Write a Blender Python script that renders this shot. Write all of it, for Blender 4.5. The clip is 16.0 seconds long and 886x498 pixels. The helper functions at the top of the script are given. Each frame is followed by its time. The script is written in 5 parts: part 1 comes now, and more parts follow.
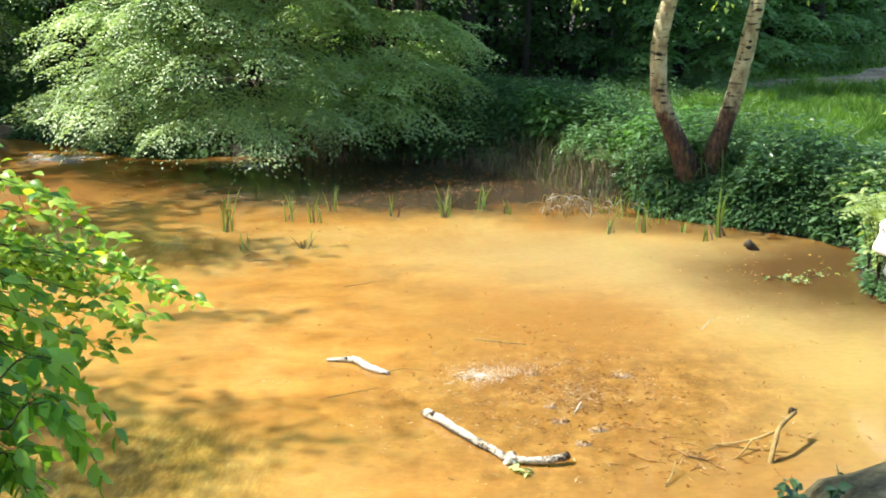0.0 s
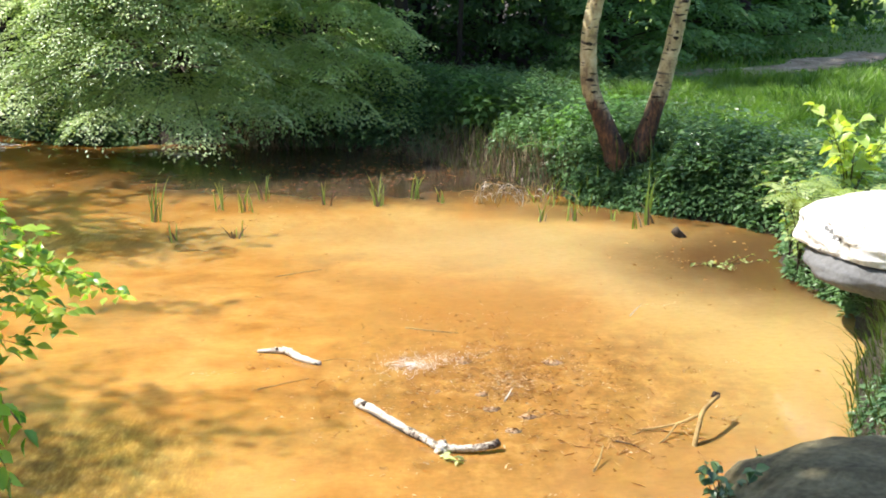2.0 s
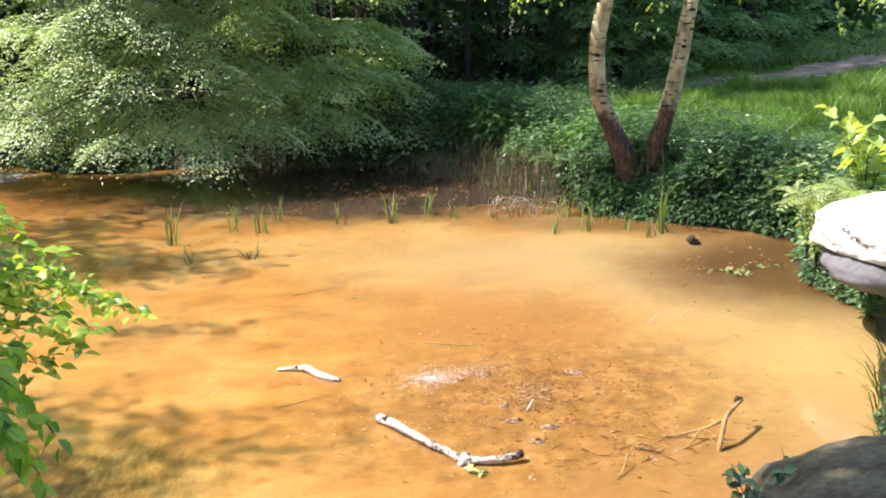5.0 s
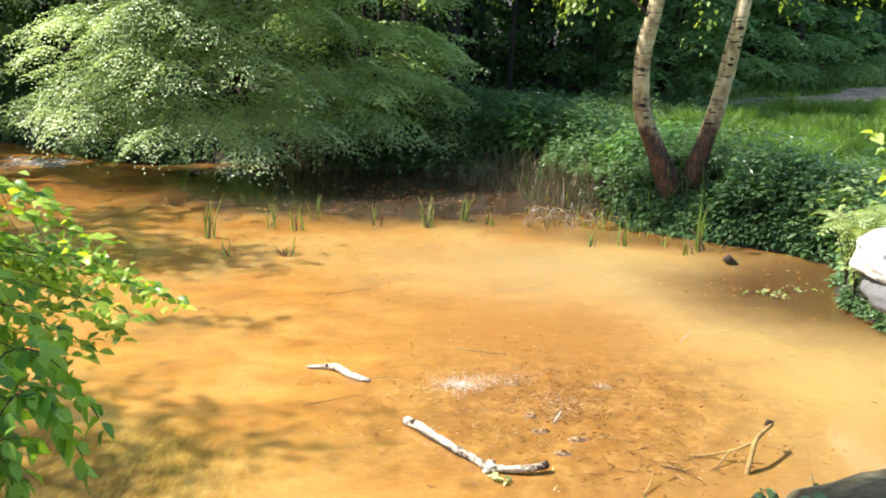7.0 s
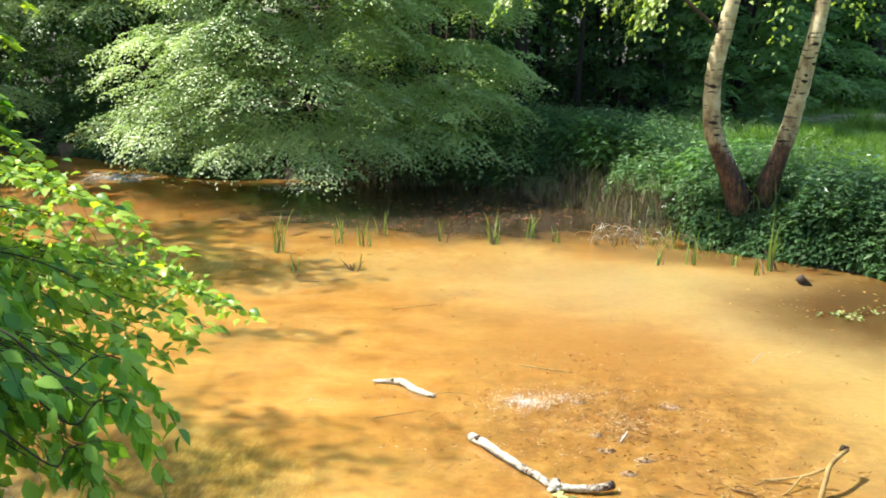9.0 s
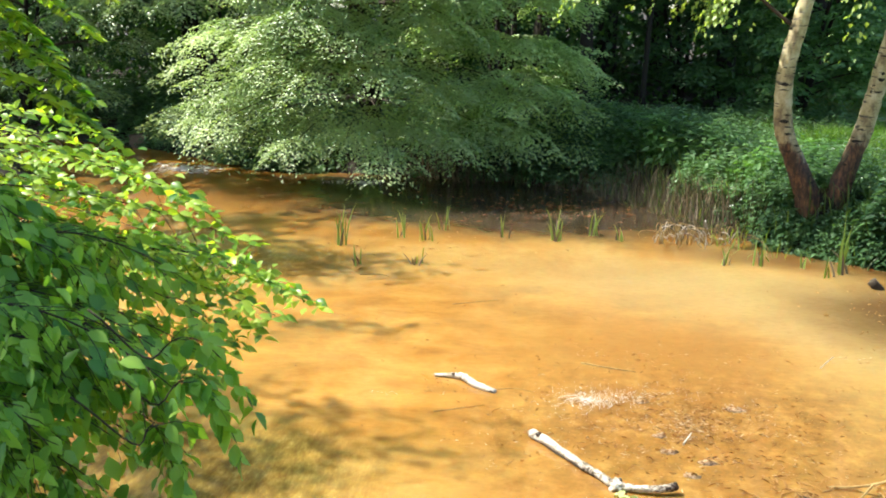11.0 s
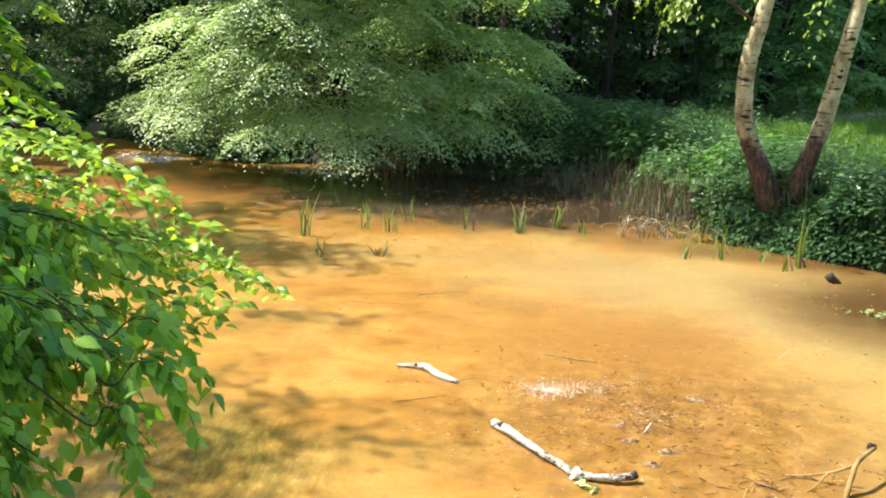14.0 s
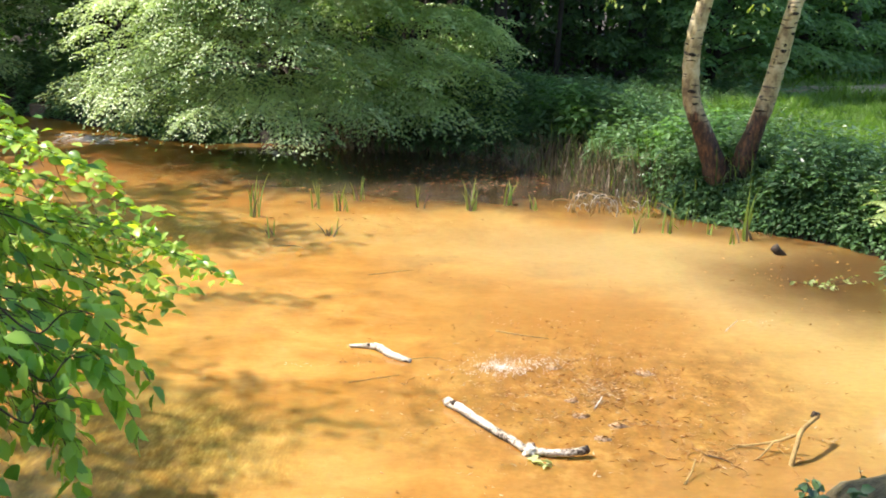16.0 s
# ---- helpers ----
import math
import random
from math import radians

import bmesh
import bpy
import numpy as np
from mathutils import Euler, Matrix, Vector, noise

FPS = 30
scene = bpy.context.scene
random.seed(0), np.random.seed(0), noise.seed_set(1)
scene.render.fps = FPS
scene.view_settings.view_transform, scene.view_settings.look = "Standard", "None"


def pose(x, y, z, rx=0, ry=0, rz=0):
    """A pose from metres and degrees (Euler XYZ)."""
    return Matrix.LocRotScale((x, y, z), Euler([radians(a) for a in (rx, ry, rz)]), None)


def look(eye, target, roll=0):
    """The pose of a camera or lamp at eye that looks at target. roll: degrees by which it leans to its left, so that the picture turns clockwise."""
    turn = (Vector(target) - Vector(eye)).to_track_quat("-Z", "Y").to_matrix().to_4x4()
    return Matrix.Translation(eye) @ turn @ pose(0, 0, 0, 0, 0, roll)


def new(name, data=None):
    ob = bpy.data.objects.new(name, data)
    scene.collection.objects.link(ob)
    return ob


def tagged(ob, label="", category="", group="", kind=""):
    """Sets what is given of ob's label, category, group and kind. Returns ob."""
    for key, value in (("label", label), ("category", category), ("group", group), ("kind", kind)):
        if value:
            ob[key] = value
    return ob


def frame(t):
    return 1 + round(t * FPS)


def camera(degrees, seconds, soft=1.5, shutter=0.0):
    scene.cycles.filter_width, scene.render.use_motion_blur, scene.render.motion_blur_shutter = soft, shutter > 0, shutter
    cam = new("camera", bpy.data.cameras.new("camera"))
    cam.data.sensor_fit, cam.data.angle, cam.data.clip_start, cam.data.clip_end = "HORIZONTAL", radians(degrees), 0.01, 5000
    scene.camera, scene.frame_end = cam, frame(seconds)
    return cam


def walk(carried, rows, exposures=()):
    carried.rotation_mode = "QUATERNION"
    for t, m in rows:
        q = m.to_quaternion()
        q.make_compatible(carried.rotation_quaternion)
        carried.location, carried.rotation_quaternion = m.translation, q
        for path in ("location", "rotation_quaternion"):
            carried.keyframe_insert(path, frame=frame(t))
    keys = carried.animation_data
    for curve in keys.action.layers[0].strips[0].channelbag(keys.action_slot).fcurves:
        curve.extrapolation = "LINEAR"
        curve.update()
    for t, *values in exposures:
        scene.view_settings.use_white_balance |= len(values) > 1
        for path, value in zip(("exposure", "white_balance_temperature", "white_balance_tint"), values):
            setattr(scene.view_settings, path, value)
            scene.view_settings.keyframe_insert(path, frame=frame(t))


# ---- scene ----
cam = camera(51.3, 16.0, soft=1.9)
PATH = [
    (0.0, 0.013, 0.025, 2.116, -0.000, -16.200, 0.500),
    (0.5, 0.028, 0.026, 2.120, -0.344, -16.291, -0.100),
    (1.0, 0.023, 0.019, 2.112, -1.215, -15.552, -0.087),
    (1.5, 0.038, 0.023, 2.115, -1.784, -16.423, -0.275),
    (2.0, 0.043, 0.025, 2.128, -3.875, -16.996, -0.294),
    (2.5, 0.034, 0.017, 2.117, -4.595, -15.718, 1.630),
    (3.0, 0.036, 0.009, 2.121, -5.183, -15.661, 1.858),
    (3.5, 0.026, 0.013, 2.107, -4.499, -15.267, 0.953),
    (3.7, 0.023, 0.011, 2.098, -4.502, -14.955, 0.892),
    (5.8, 0.020, 0.012, 2.108, -2.661, -16.228, 1.530),
    (6.0, 0.018, 0.003, 2.113, -2.361, -16.076, 1.271),
    (6.5, 0.010, 0.002, 2.109, -2.002, -15.862, 0.216),
    (7.0, 0.002, -0.001, 2.105, -0.885, -15.450, -0.749),
    (7.5, -0.004, -0.007, 2.104, 0.304, -14.946, -1.283),
    (8.0, -0.001, -0.009, 2.106, 0.965, -14.917, -1.244),
    (8.5, -0.009, -0.010, 2.105, 1.668, -14.754, -1.169),
    (9.0, -0.006, -0.015, 2.105, 3.170, -14.438, -0.310),
    (9.5, -0.005, -0.020, 2.112, 3.926, -14.288, 0.102),
    (10.0, -0.033, -0.017, 2.101, 5.457, -13.684, 0.092),
    (10.2, -0.037, -0.020, 2.101, 6.354, -13.777, -0.001),
    (12.3, -0.030, -0.003, 2.080, 6.923, -15.851, -0.934),
    (12.5, -0.027, -0.002, 2.082, 6.487, -15.741, -0.751),
    (13.0, -0.027, -0.005, 2.079, 5.605, -15.433, -0.829),
    (13.5, -0.031, -0.007, 2.076, 5.328, -15.245, -0.950),
    (14.0, -0.032, -0.015, 2.073, 4.929, -15.039, -1.492),
    (14.5, -0.036, -0.019, 2.072, 4.482, -14.705, -1.817),
    (15.0, -0.026, -0.015, 2.066, 1.786, -15.613, -0.785),
    (15.5, -0.015, 0.005, 2.076, 0.879, -15.920, -0.966),
    (16.0, -0.014, 0.003, 2.083, 1.909, -16.411, -1.296),
]
walk(cam, [(t, pose(x, y, z, 90 + p, r, w)) for t, x, y, z, w, p, r in PATH],
     exposures=[(0.0, 1.22, 6300, 1), (1.5, 1.22, 6320, 5), (2.5, 1.22, 6200, 17), (3.5, 1.22, 6150, 21), (6.0, 1.22, 6320, 21), (6.6, 1.22, 6400, 19),
                (7.2, 1.22, 6420, 10), (9.0, 1.25, 6400, 4), (10.0, 1.25, 6400, 4), (12.5, 1.25, 6420, 6), (14.5, 1.27, 6420, 6), (16.0, 1.25, 6420, 12)])

# ---------------------------------------------------------------- light
SUN_ELEV, SUN_AZ = 55.0, -82.0          # azimuth from +y, clockwise; the sun stands to the left
world = bpy.data.worlds.new("sky")
scene.world = world
world.use_nodes = True
wn = world.node_tree.nodes
sky = wn.new("ShaderNodeTexSky")
sky.sky_type = "NISHITA"
sky.sun_disc = False
sky.sun_elevation = radians(SUN_ELEV)
sky.sun_rotation = radians(SUN_AZ)
world.node_tree.links.new(sky.outputs[0], wn["Background"].inputs[0])
wn["Background"].inputs[1].default_value = 0.15
sun_data = bpy.data.lights.new("sun", "SUN")
sun_data.energy, sun_data.angle, sun_data.color = 5.0, radians(0.9), (1.0, 0.94, 0.84)
sun = new("sun", sun_data)
e, a = radians(SUN_ELEV), radians(SUN_AZ)
sun_dir = Vector((math.sin(a) * math.cos(e), math.cos(a) * math.cos(e), math.sin(e)))
sun.matrix_world = look(sun_dir * 30, (0, 0, 0))

# ---------------------------------------------------------------- materials
def ramp_node(nt, stops):
    r = nt.nodes.new("ShaderNodeValToRGB")
    els = r.color_ramp.elements
    while len(els) < len(stops):
        els.new(0.5)
    for el, (p, c) in zip(els, stops):
        el.position, el.color = p, (*c, 1)
    return r


def noise_node(nt, scale, detail=4, rough=0.55, coords=None, dist=0.0, stretch=None):
    n = nt.nodes.new("ShaderNodeTexNoise")
    n.inputs["Scale"].default_value, n.inputs["Detail"].default_value = scale, detail
    n.inputs["Roughness"].default_value, n.inputs["Distortion"].default_value = rough, dist
    c = coords or nt.nodes.new("ShaderNodeTexCoord").outputs["Object"]
    if stretch:
        m = nt.nodes.new("ShaderNodeMapping")
        m.inputs["Scale"].default_value = stretch
        nt.links.new(c, m.inputs[0])
        c = m.outputs[0]
    nt.links.new(c, n.inputs["Vector"])
    return n


def mat_base(name):
    m = bpy.data.materials.new(name)
    m.use_nodes = True
    return m, m.node_tree, m.node_tree.nodes["Principled BSDF"]


def mixc(nt, fac, c1, c2, blend="MIX"):
    mx = nt.nodes.new("ShaderNodeMix")
    mx.data_type, mx.blend_type = "RGBA", blend
    for sock, v in ((mx.inputs[0], fac), (mx.inputs[6], c1), (mx.inputs[7], c2)):
        if isinstance(v, (int, float)):
            sock.default_value = v
        elif isinstance(v, tuple):
            sock.default_value = (*v, 1)
        else:
            nt.links.new(v, sock)
    return mx.outputs[2]


def bump(nt, bsdf, height, strength=0.4, dist=0.02):
    b = nt.nodes.new("ShaderNodeBump")
    b.inputs["Strength"].default_value, b.inputs["Distance"].default_value = strength, dist
    nt.links.new(height, b.inputs["Height"])
    nt.links.new(b.outputs[0], bsdf.inputs["Normal"])


def leaf_material(name, dark, light, transl, rough=0.45, share=0.4, spec=0.5, by_object=False, vary=0.6,
                  patch=0.9):
    """Leaf blade: glossy skin over a translucent body, colour varied leaf by leaf."""
    m, nt, b = mat_base(name)
    if by_object:
        rnd = nt.nodes.new("ShaderNodeObjectInfo").outputs["Random"]
    else:
        rnd = nt.nodes.new("ShaderNodeNewGeometry").outputs["Random Per Island"]
    big = noise_node(nt, patch, 3)
    val = nt.nodes.new("ShaderNodeMath")
    val.operation = "MULTIPLY_ADD"
    val.inputs[1].default_value = vary
    nt.links.new(rnd, val.inputs[0])
    half = nt.nodes.new("ShaderNodeMapRange")
    half.inputs["From Min"].default_value, half.inputs["From Max"].default_value = 0.32, 0.68
    half.inputs["To Max"].default_value = 1 - vary
    nt.links.new(big.outputs["Fac"], half.inputs[0])
    nt.links.new(half.outputs[0], val.inputs[2])
    mid = tuple((p + q) / 2 for p, q in zip(dark, light))
    r = ramp_node(nt, [(0.1, dark), (0.5, mid), (0.9, light)])
    nt.links.new(val.outputs[0], r.inputs[0])
    nt.links.new(r.outputs[0], b.inputs["Base Color"])
    b.inputs["Roughness"].default_value = rough
    b.inputs["Specular IOR Level"].default_value = spec
    tr = nt.nodes.new("ShaderNodeBsdfTranslucent")
    nt.links.new(mixc(nt, 1.0, r.outputs[0], transl, "MULTIPLY"), tr.inputs[0])
    mx = nt.nodes.new("ShaderNodeMixShader")
    mx.inputs[0].default_value = share
    nt.links.new(b.outputs[0], mx.inputs[1])
    nt.links.new(tr.outputs[0], mx.inputs[2])
    nt.links.new(mx.outputs[0], nt.nodes["Material Output"].inputs[0])
    return m


def rough_material(name, stops, scale=6.0, rough=0.85, bump_scale=30.0, bump_strength=0.5, bump_dist=0.01,
                   stretch=None, spec=0.3):
    """Matt natural surface with two scales of colour and a fine relief."""
    m, nt, b = mat_base(name)
    n1 = noise_node(nt, scale, 6, 0.6, stretch=stretch)
    n2 = noise_node(nt, scale * 7, 5, 0.65, stretch=stretch)
    f = mixc(nt, 0.45, n1.outputs["Fac"], n2.outputs["Fac"])
    r = ramp_node(nt, stops)
    nt.links.new(f, r.inputs[0])
    nt.links.new(r.outputs[0], b.inputs["Base Color"])
    b.inputs["Roughness"].default_value = rough
    b.inputs["Specular IOR Level"].default_value = spec
    n3 = noise_node(nt, bump_scale, 8, 0.65, stretch=stretch)
    bump(nt, b, n3.outputs["Fac"], bump_strength, bump_dist)
    return m


M_BUSH = leaf_material("bush_leaf", (0.19, 0.29, 0.10), (0.45, 0.54, 0.25), (1.3, 1.4, 0.6), 0.38, 0.40, 0.7, vary=0.2, patch=1.6)
M_BUSH2 = leaf_material("pale_bush_leaf", (0.22, 0.31, 0.12), (0.48, 0.56, 0.28), (1.2, 1.4, 0.6), 0.32, 0.38, 0.7, vary=0.25, patch=1.6)
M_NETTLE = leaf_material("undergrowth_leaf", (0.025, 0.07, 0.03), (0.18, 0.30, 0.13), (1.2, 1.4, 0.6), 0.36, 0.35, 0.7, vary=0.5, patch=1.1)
# bush leaf again, colour lifted for the sunlight its left neighbour blocks
M_BUSH_LIFTED = leaf_material("lifted_bush_leaf", (0.21, 0.33, 0.11), (0.49, 0.60, 0.27), (1.3, 1.4, 0.6), 0.42, 0.42, 0.6, vary=0.4, patch=1.6)
M_ELDER = leaf_material("elder_leaf", (0.06, 0.15, 0.045), (0.19, 0.32, 0.11), (1.3, 1.5, 0.5), 0.42, 0.4, 0.5, vary=0.4, patch=1.0)
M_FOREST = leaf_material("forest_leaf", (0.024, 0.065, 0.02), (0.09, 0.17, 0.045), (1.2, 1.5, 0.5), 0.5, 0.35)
M_NEAR = leaf_material("hornbeam_leaf", (0.06, 0.19, 0.022), (0.48, 0.64, 0.11), (1.6, 1.5, 0.35), 0.36, 0.45, 0.45, by_object=True, vary=0.7, patch=5.0)
M_NEAR_REST = leaf_material("hornbeam_leaf_mass", (0.06, 0.19, 0.022), (0.48, 0.64, 0.11), (1.6, 1.5, 0.35), 0.36, 0.45, 0.45, vary=0.7, patch=5.0)
# hornbeam leaf again for the low boughs, the crown's shade put into its colour
M_NEAR_SHADED = leaf_material("shaded_hornbeam_leaf", (0.065, 0.20, 0.032), (0.39, 0.60, 0.105), (1.5, 1.5, 0.35), 0.38, 0.4, 0.45, by_object=True, vary=0.7, patch=5.0)
M_NEAR_SHADED_REST = leaf_material("shaded_hornbeam_leaf_mass", (0.065, 0.20, 0.032), (0.39, 0.60, 0.105), (1.5, 1.5, 0.35), 0.38, 0.4, 0.45, vary=0.7, patch=5.0)
M_BIRCHLEAF = leaf_material("birch_leaf", (0.16, 0.25, 0.06), (0.46, 0.54, 0.18), (1.4, 1.5, 0.4), 0.4, 0.45)
M_GRASS = leaf_material("grass_blade", (0.02, 0.07, 0.012), (0.23, 0.37, 0.06), (1.4, 1.6, 0.4), 0.45, 0.4, vary=0.4, patch=2.4)
M_REED = leaf_material("iris_blade", (0.22, 0.31, 0.06), (0.42, 0.52, 0.15), (1.3, 1.4, 0.4), 0.4, 0.35)
M_DEADREED = leaf_material("dead_reed", (0.035, 0.024, 0.014), (0.34, 0.25, 0.15), (1.0, 0.9, 0.7), 0.7, 0.2)
M_FERN = leaf_material("fern_leaf", (0.17, 0.25, 0.07), (0.42, 0.49, 0.22), (1.4, 1.5, 0.4), 0.45, 0.4)
M_SYCAMORE = leaf_material("lime_leaf", (0.24, 0.36, 0.07), (0.55, 0.63, 0.26), (1.5, 1.5, 0.3), 0.35, 0.45)
# grass blade again, darkened to carry the shade of the bank
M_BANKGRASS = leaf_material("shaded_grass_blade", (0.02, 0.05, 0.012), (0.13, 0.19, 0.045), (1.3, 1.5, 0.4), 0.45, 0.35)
M_BRAMBLE = leaf_material("pale_bramble_leaf", (0.22, 0.30, 0.10), (0.54, 0.60, 0.30), (1.3, 1.4, 0.5), 0.45, 0.4)
M_PALELEAF = leaf_material("pale_leaf", (0.45, 0.50, 0.20), (0.65, 0.68, 0.38), (1.2, 1.2, 0.6), 0.4, 0.3)
M_TWIGBARK = rough_material("twig_bark", [(0.3, (0.02, 0.015, 0.01)), (0.7, (0.07, 0.05, 0.035))], 20)
M_BARK = rough_material("dark_bark", [(0.3, (0.008, 0.006, 0.005)), (0.7, (0.034, 0.026, 0.019))], 5, stretch=(3, 3, 0.6))


def birch_material():
    m, nt, b = mat_base("birch_bark")
    tc = nt.nodes.new("ShaderNodeTexCoord").outputs["Object"]
    n = noise_node(nt, 8, 8, 0.7, tc, stretch=(1.0, 1.0, 0.7))
    cream = ramp_node(nt, [(0.36, (0.15, 0.105, 0.055)), (0.5, (0.36, 0.29, 0.155)), (0.68, (0.55, 0.49, 0.34))])
    nt.links.new(n.outputs["Fac"], cream.inputs[0])
    # dark lenticels, long across the stem
    len_n = noise_node(nt, 9, 3, 0.5, tc, stretch=(1.0, 1.0, 5.0))
    lm = ramp_node(nt, [(0.57, (0, 0, 0)), (0.66, (1, 1, 1))])
    nt.links.new(len_n.outputs["Fac"], lm.inputs[0])
    col = mixc(nt, lm.outputs[0], cream.outputs[0], (0.06, 0.045, 0.035))
    # red-brown cracked bark at the foot
    sep = nt.nodes.new("ShaderNodeSeparateXYZ")
    nt.links.new(tc, sep.inputs[0])
    add = nt.nodes.new("ShaderNodeMath")
    add.operation = "MULTIPLY_ADD"
    add.inputs[1].default_value = 0.9
    nt.links.new(noise_node(nt, 7, 5, 0.7, tc, stretch=(1, 1, 0.5)).outputs["Fac"], add.inputs[0])
    nt.links.new(sep.outputs["Z"], add.inputs[2])
    hm = ramp_node(nt, [(0.0, (1, 1, 1)), (1.0, (0, 0, 0))])
    hm.color_ramp.elements[0].position, hm.color_ramp.elements[1].position = 0.38, 0.47
    mp = nt.nodes.new("ShaderNodeMapRange")
    mp.inputs["From Min"].default_value, mp.inputs["From Max"].default_value = 0.38, 2.38
    nt.links.new(add.outputs[0], mp.inputs[0])
    nt.links.new(mp.outputs[0], hm.inputs[0])
    brown_n = noise_node(nt, 22, 5, 0.7, tc, stretch=(1.5, 1.5, 0.5))
    brown = ramp_node(nt, [(0.36, (0.010, 0.005, 0.003)), (0.5, (0.048, 0.021, 0.010)), (0.66, (0.165, 0.072, 0.030))])
    nt.links.new(brown_n.outputs["Fac"], brown.inputs[0])
    col = mixc(nt, hm.outputs[0], col, brown.outputs[0])
    nt.links.new(col, b.inputs["Base Color"])
    b.inputs["Roughness"].default_value = 0.7
    bump(nt, b, brown_n.outputs["Fac"], 0.6, 0.015)
    return m


M_BIRCH = birch_material()


def water_material():
    """Pond thick with ochre silt: a clear gloss over an opaque body, clouded in orange, straw and brown."""
    m, nt, b = mat_base("ochre_water")
    tc = nt.nodes.new("ShaderNodeTexCoord").outputs["Object"]
    warp = noise_node(nt, 0.55, 5, 0.6, tc, dist=0.6)
    orange = ramp_node(nt, [(0.32, (0.27, 0.125, 0.023)), (0.48, (0.345, 0.18, 0.043)), (0.68, (0.41, 0.27, 0.09))])
    nt.links.new(warp.outputs["Fac"], orange.inputs[0])
    cloud = noise_node(nt, 1.7, 7, 0.68, tc, dist=0.5)
    veil = ramp_node(nt, [(0.5, (0, 0, 0)), (0.72, (0.55, 0.55, 0.55))])
    nt.links.new(cloud.outputs["Fac"], veil.inputs[0])
    deep = ramp_node(nt, [(0.3, (0.6, 0.6, 0.6)), (0.47, (0, 0, 0))])
    nt.links.new(cloud.outputs["Fac"], deep.inputs[0])
    body = mixc(nt, veil.outputs[0], orange.outputs[0], (0.47, 0.31, 0.11))
    body = mixc(nt, deep.outputs[0], body, (0.27, 0.135, 0.028))

    def blob(cx, cy, rx, ry, rot, soft0, soft1, wob=0.5):
        mp = nt.nodes.new("ShaderNodeMapping")
        mp.vector_type = "TEXTURE"
        mp.inputs["Location"].default_value = (cx, cy, 0)
        mp.inputs["Rotation"].default_value = (0, 0, radians(rot))
        mp.inputs["Scale"].default_value = (rx, ry, 1)
        nt.links.new(tc, mp.inputs[0])
        ln = nt.nodes.new("ShaderNodeVectorMath")
        ln.operation = "LENGTH"
        nt.links.new(mp.outputs[0], ln.inputs[0])
        ad = nt.nodes.new("ShaderNodeMath")
        ad.operation = "MULTIPLY_ADD"
        ad.inputs[1].default_value = wob
        nt.links.new(noise_node(nt, 1.3, 5, 0.6, tc).outputs["Fac"], ad.inputs[0])
        nt.links.new(ln.outputs["Value"], ad.inputs[2])
        mr = nt.nodes.new("ShaderNodeMapRange")
        mr.interpolation_type = "SMOOTHSTEP"
        mr.inputs["From Min"].default_value, mr.inputs["From Max"].default_value = soft1 + wob * 0.5, soft0 + wob * 0.5
        nt.links.new(ad.outputs[0], mr.inputs[0])
        return mr.outputs[0]

    def mul(v, k):
        mm = nt.nodes.new("ShaderNodeMath")
        mm.operation = "MULTIPLY"
        mm.inputs[1].default_value = k
        nt.links.new(v, mm.inputs[0])
        return mm.outputs[0]

    straw = ramp_node(nt, [(0.3, (0.33, 0.222, 0.085)), (0.7, (0.40, 0.285, 0.12))])
    nt.links.new(warp.outputs["Fac"], straw.inputs[0])
    col = mixc(nt, blob(2.2, 6.05, 2.9, 1.4, -28, 0.6, 1.3), body, straw.outputs[0])
    col = mixc(nt, blob(2.0, 4.6, 0.9, 1.2, 0, 0.5, 1.3), col, (0.355, 0.25, 0.09))
    # silted bed showing through: ribbed, golden and brown
    ribs = noise_node(nt, 2.2, 8, 0.66, tc, dist=0.4, stretch=(0.7, 1.2, 1))
    gold = ramp_node(nt, [(0.36, (0.20, 0.085, 0.018)), (0.5, (0.36, 0.17, 0.035)), (0.66, (0.50, 0.29, 0.08))])
    nt.links.new(ribs.outputs["Fac"], gold.inputs[0])
    col = mixc(nt, mul(blob(-0.6, 5.0, 2.6, 2.2, 0, 0.5, 1.3), 0.5), col, gold.outputs[0])
    fine = noise_node(nt, 7, 10, 0.78, tc)
    brown = ramp_node(nt, [(0.38, (0.13, 0.062, 0.016)), (0.5, (0.235, 0.115, 0.028)), (0.63, (0.36, 0.205, 0.062))])
    nt.links.new(fine.outputs["Fac"], brown.inputs[0])
    col = mixc(nt, mul(blob(0.8, 4.4, 1.4, 1.35, 10, 0.3, 1.25, 0.8), 0.85), col, brown.outputs[0])
    col = mixc(nt, mul(blob(0.45, 5.75, 1.3, 0.75, -20, 0.2, 1.2, 0.8), 0.7), col, (0.28, 0.135, 0.032))
    col = mixc(nt, mul(blob(1.55, 3.3, 1.3, 0.9, 20, 0.3, 1.25, 0.8), 0.6), col, (0.25, 0.135, 0.042))
    # dark mud among the reeds, the bushes' shade painted in with it
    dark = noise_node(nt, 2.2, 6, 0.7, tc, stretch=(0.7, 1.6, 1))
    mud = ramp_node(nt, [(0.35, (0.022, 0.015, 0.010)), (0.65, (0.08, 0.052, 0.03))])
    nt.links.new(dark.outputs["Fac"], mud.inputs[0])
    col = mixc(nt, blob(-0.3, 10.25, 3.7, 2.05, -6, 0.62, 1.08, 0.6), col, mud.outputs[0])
    # deep orange of the stream mouth, tree shade mixed into the tone
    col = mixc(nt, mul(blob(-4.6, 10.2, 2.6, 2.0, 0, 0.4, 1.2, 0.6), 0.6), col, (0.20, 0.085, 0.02))
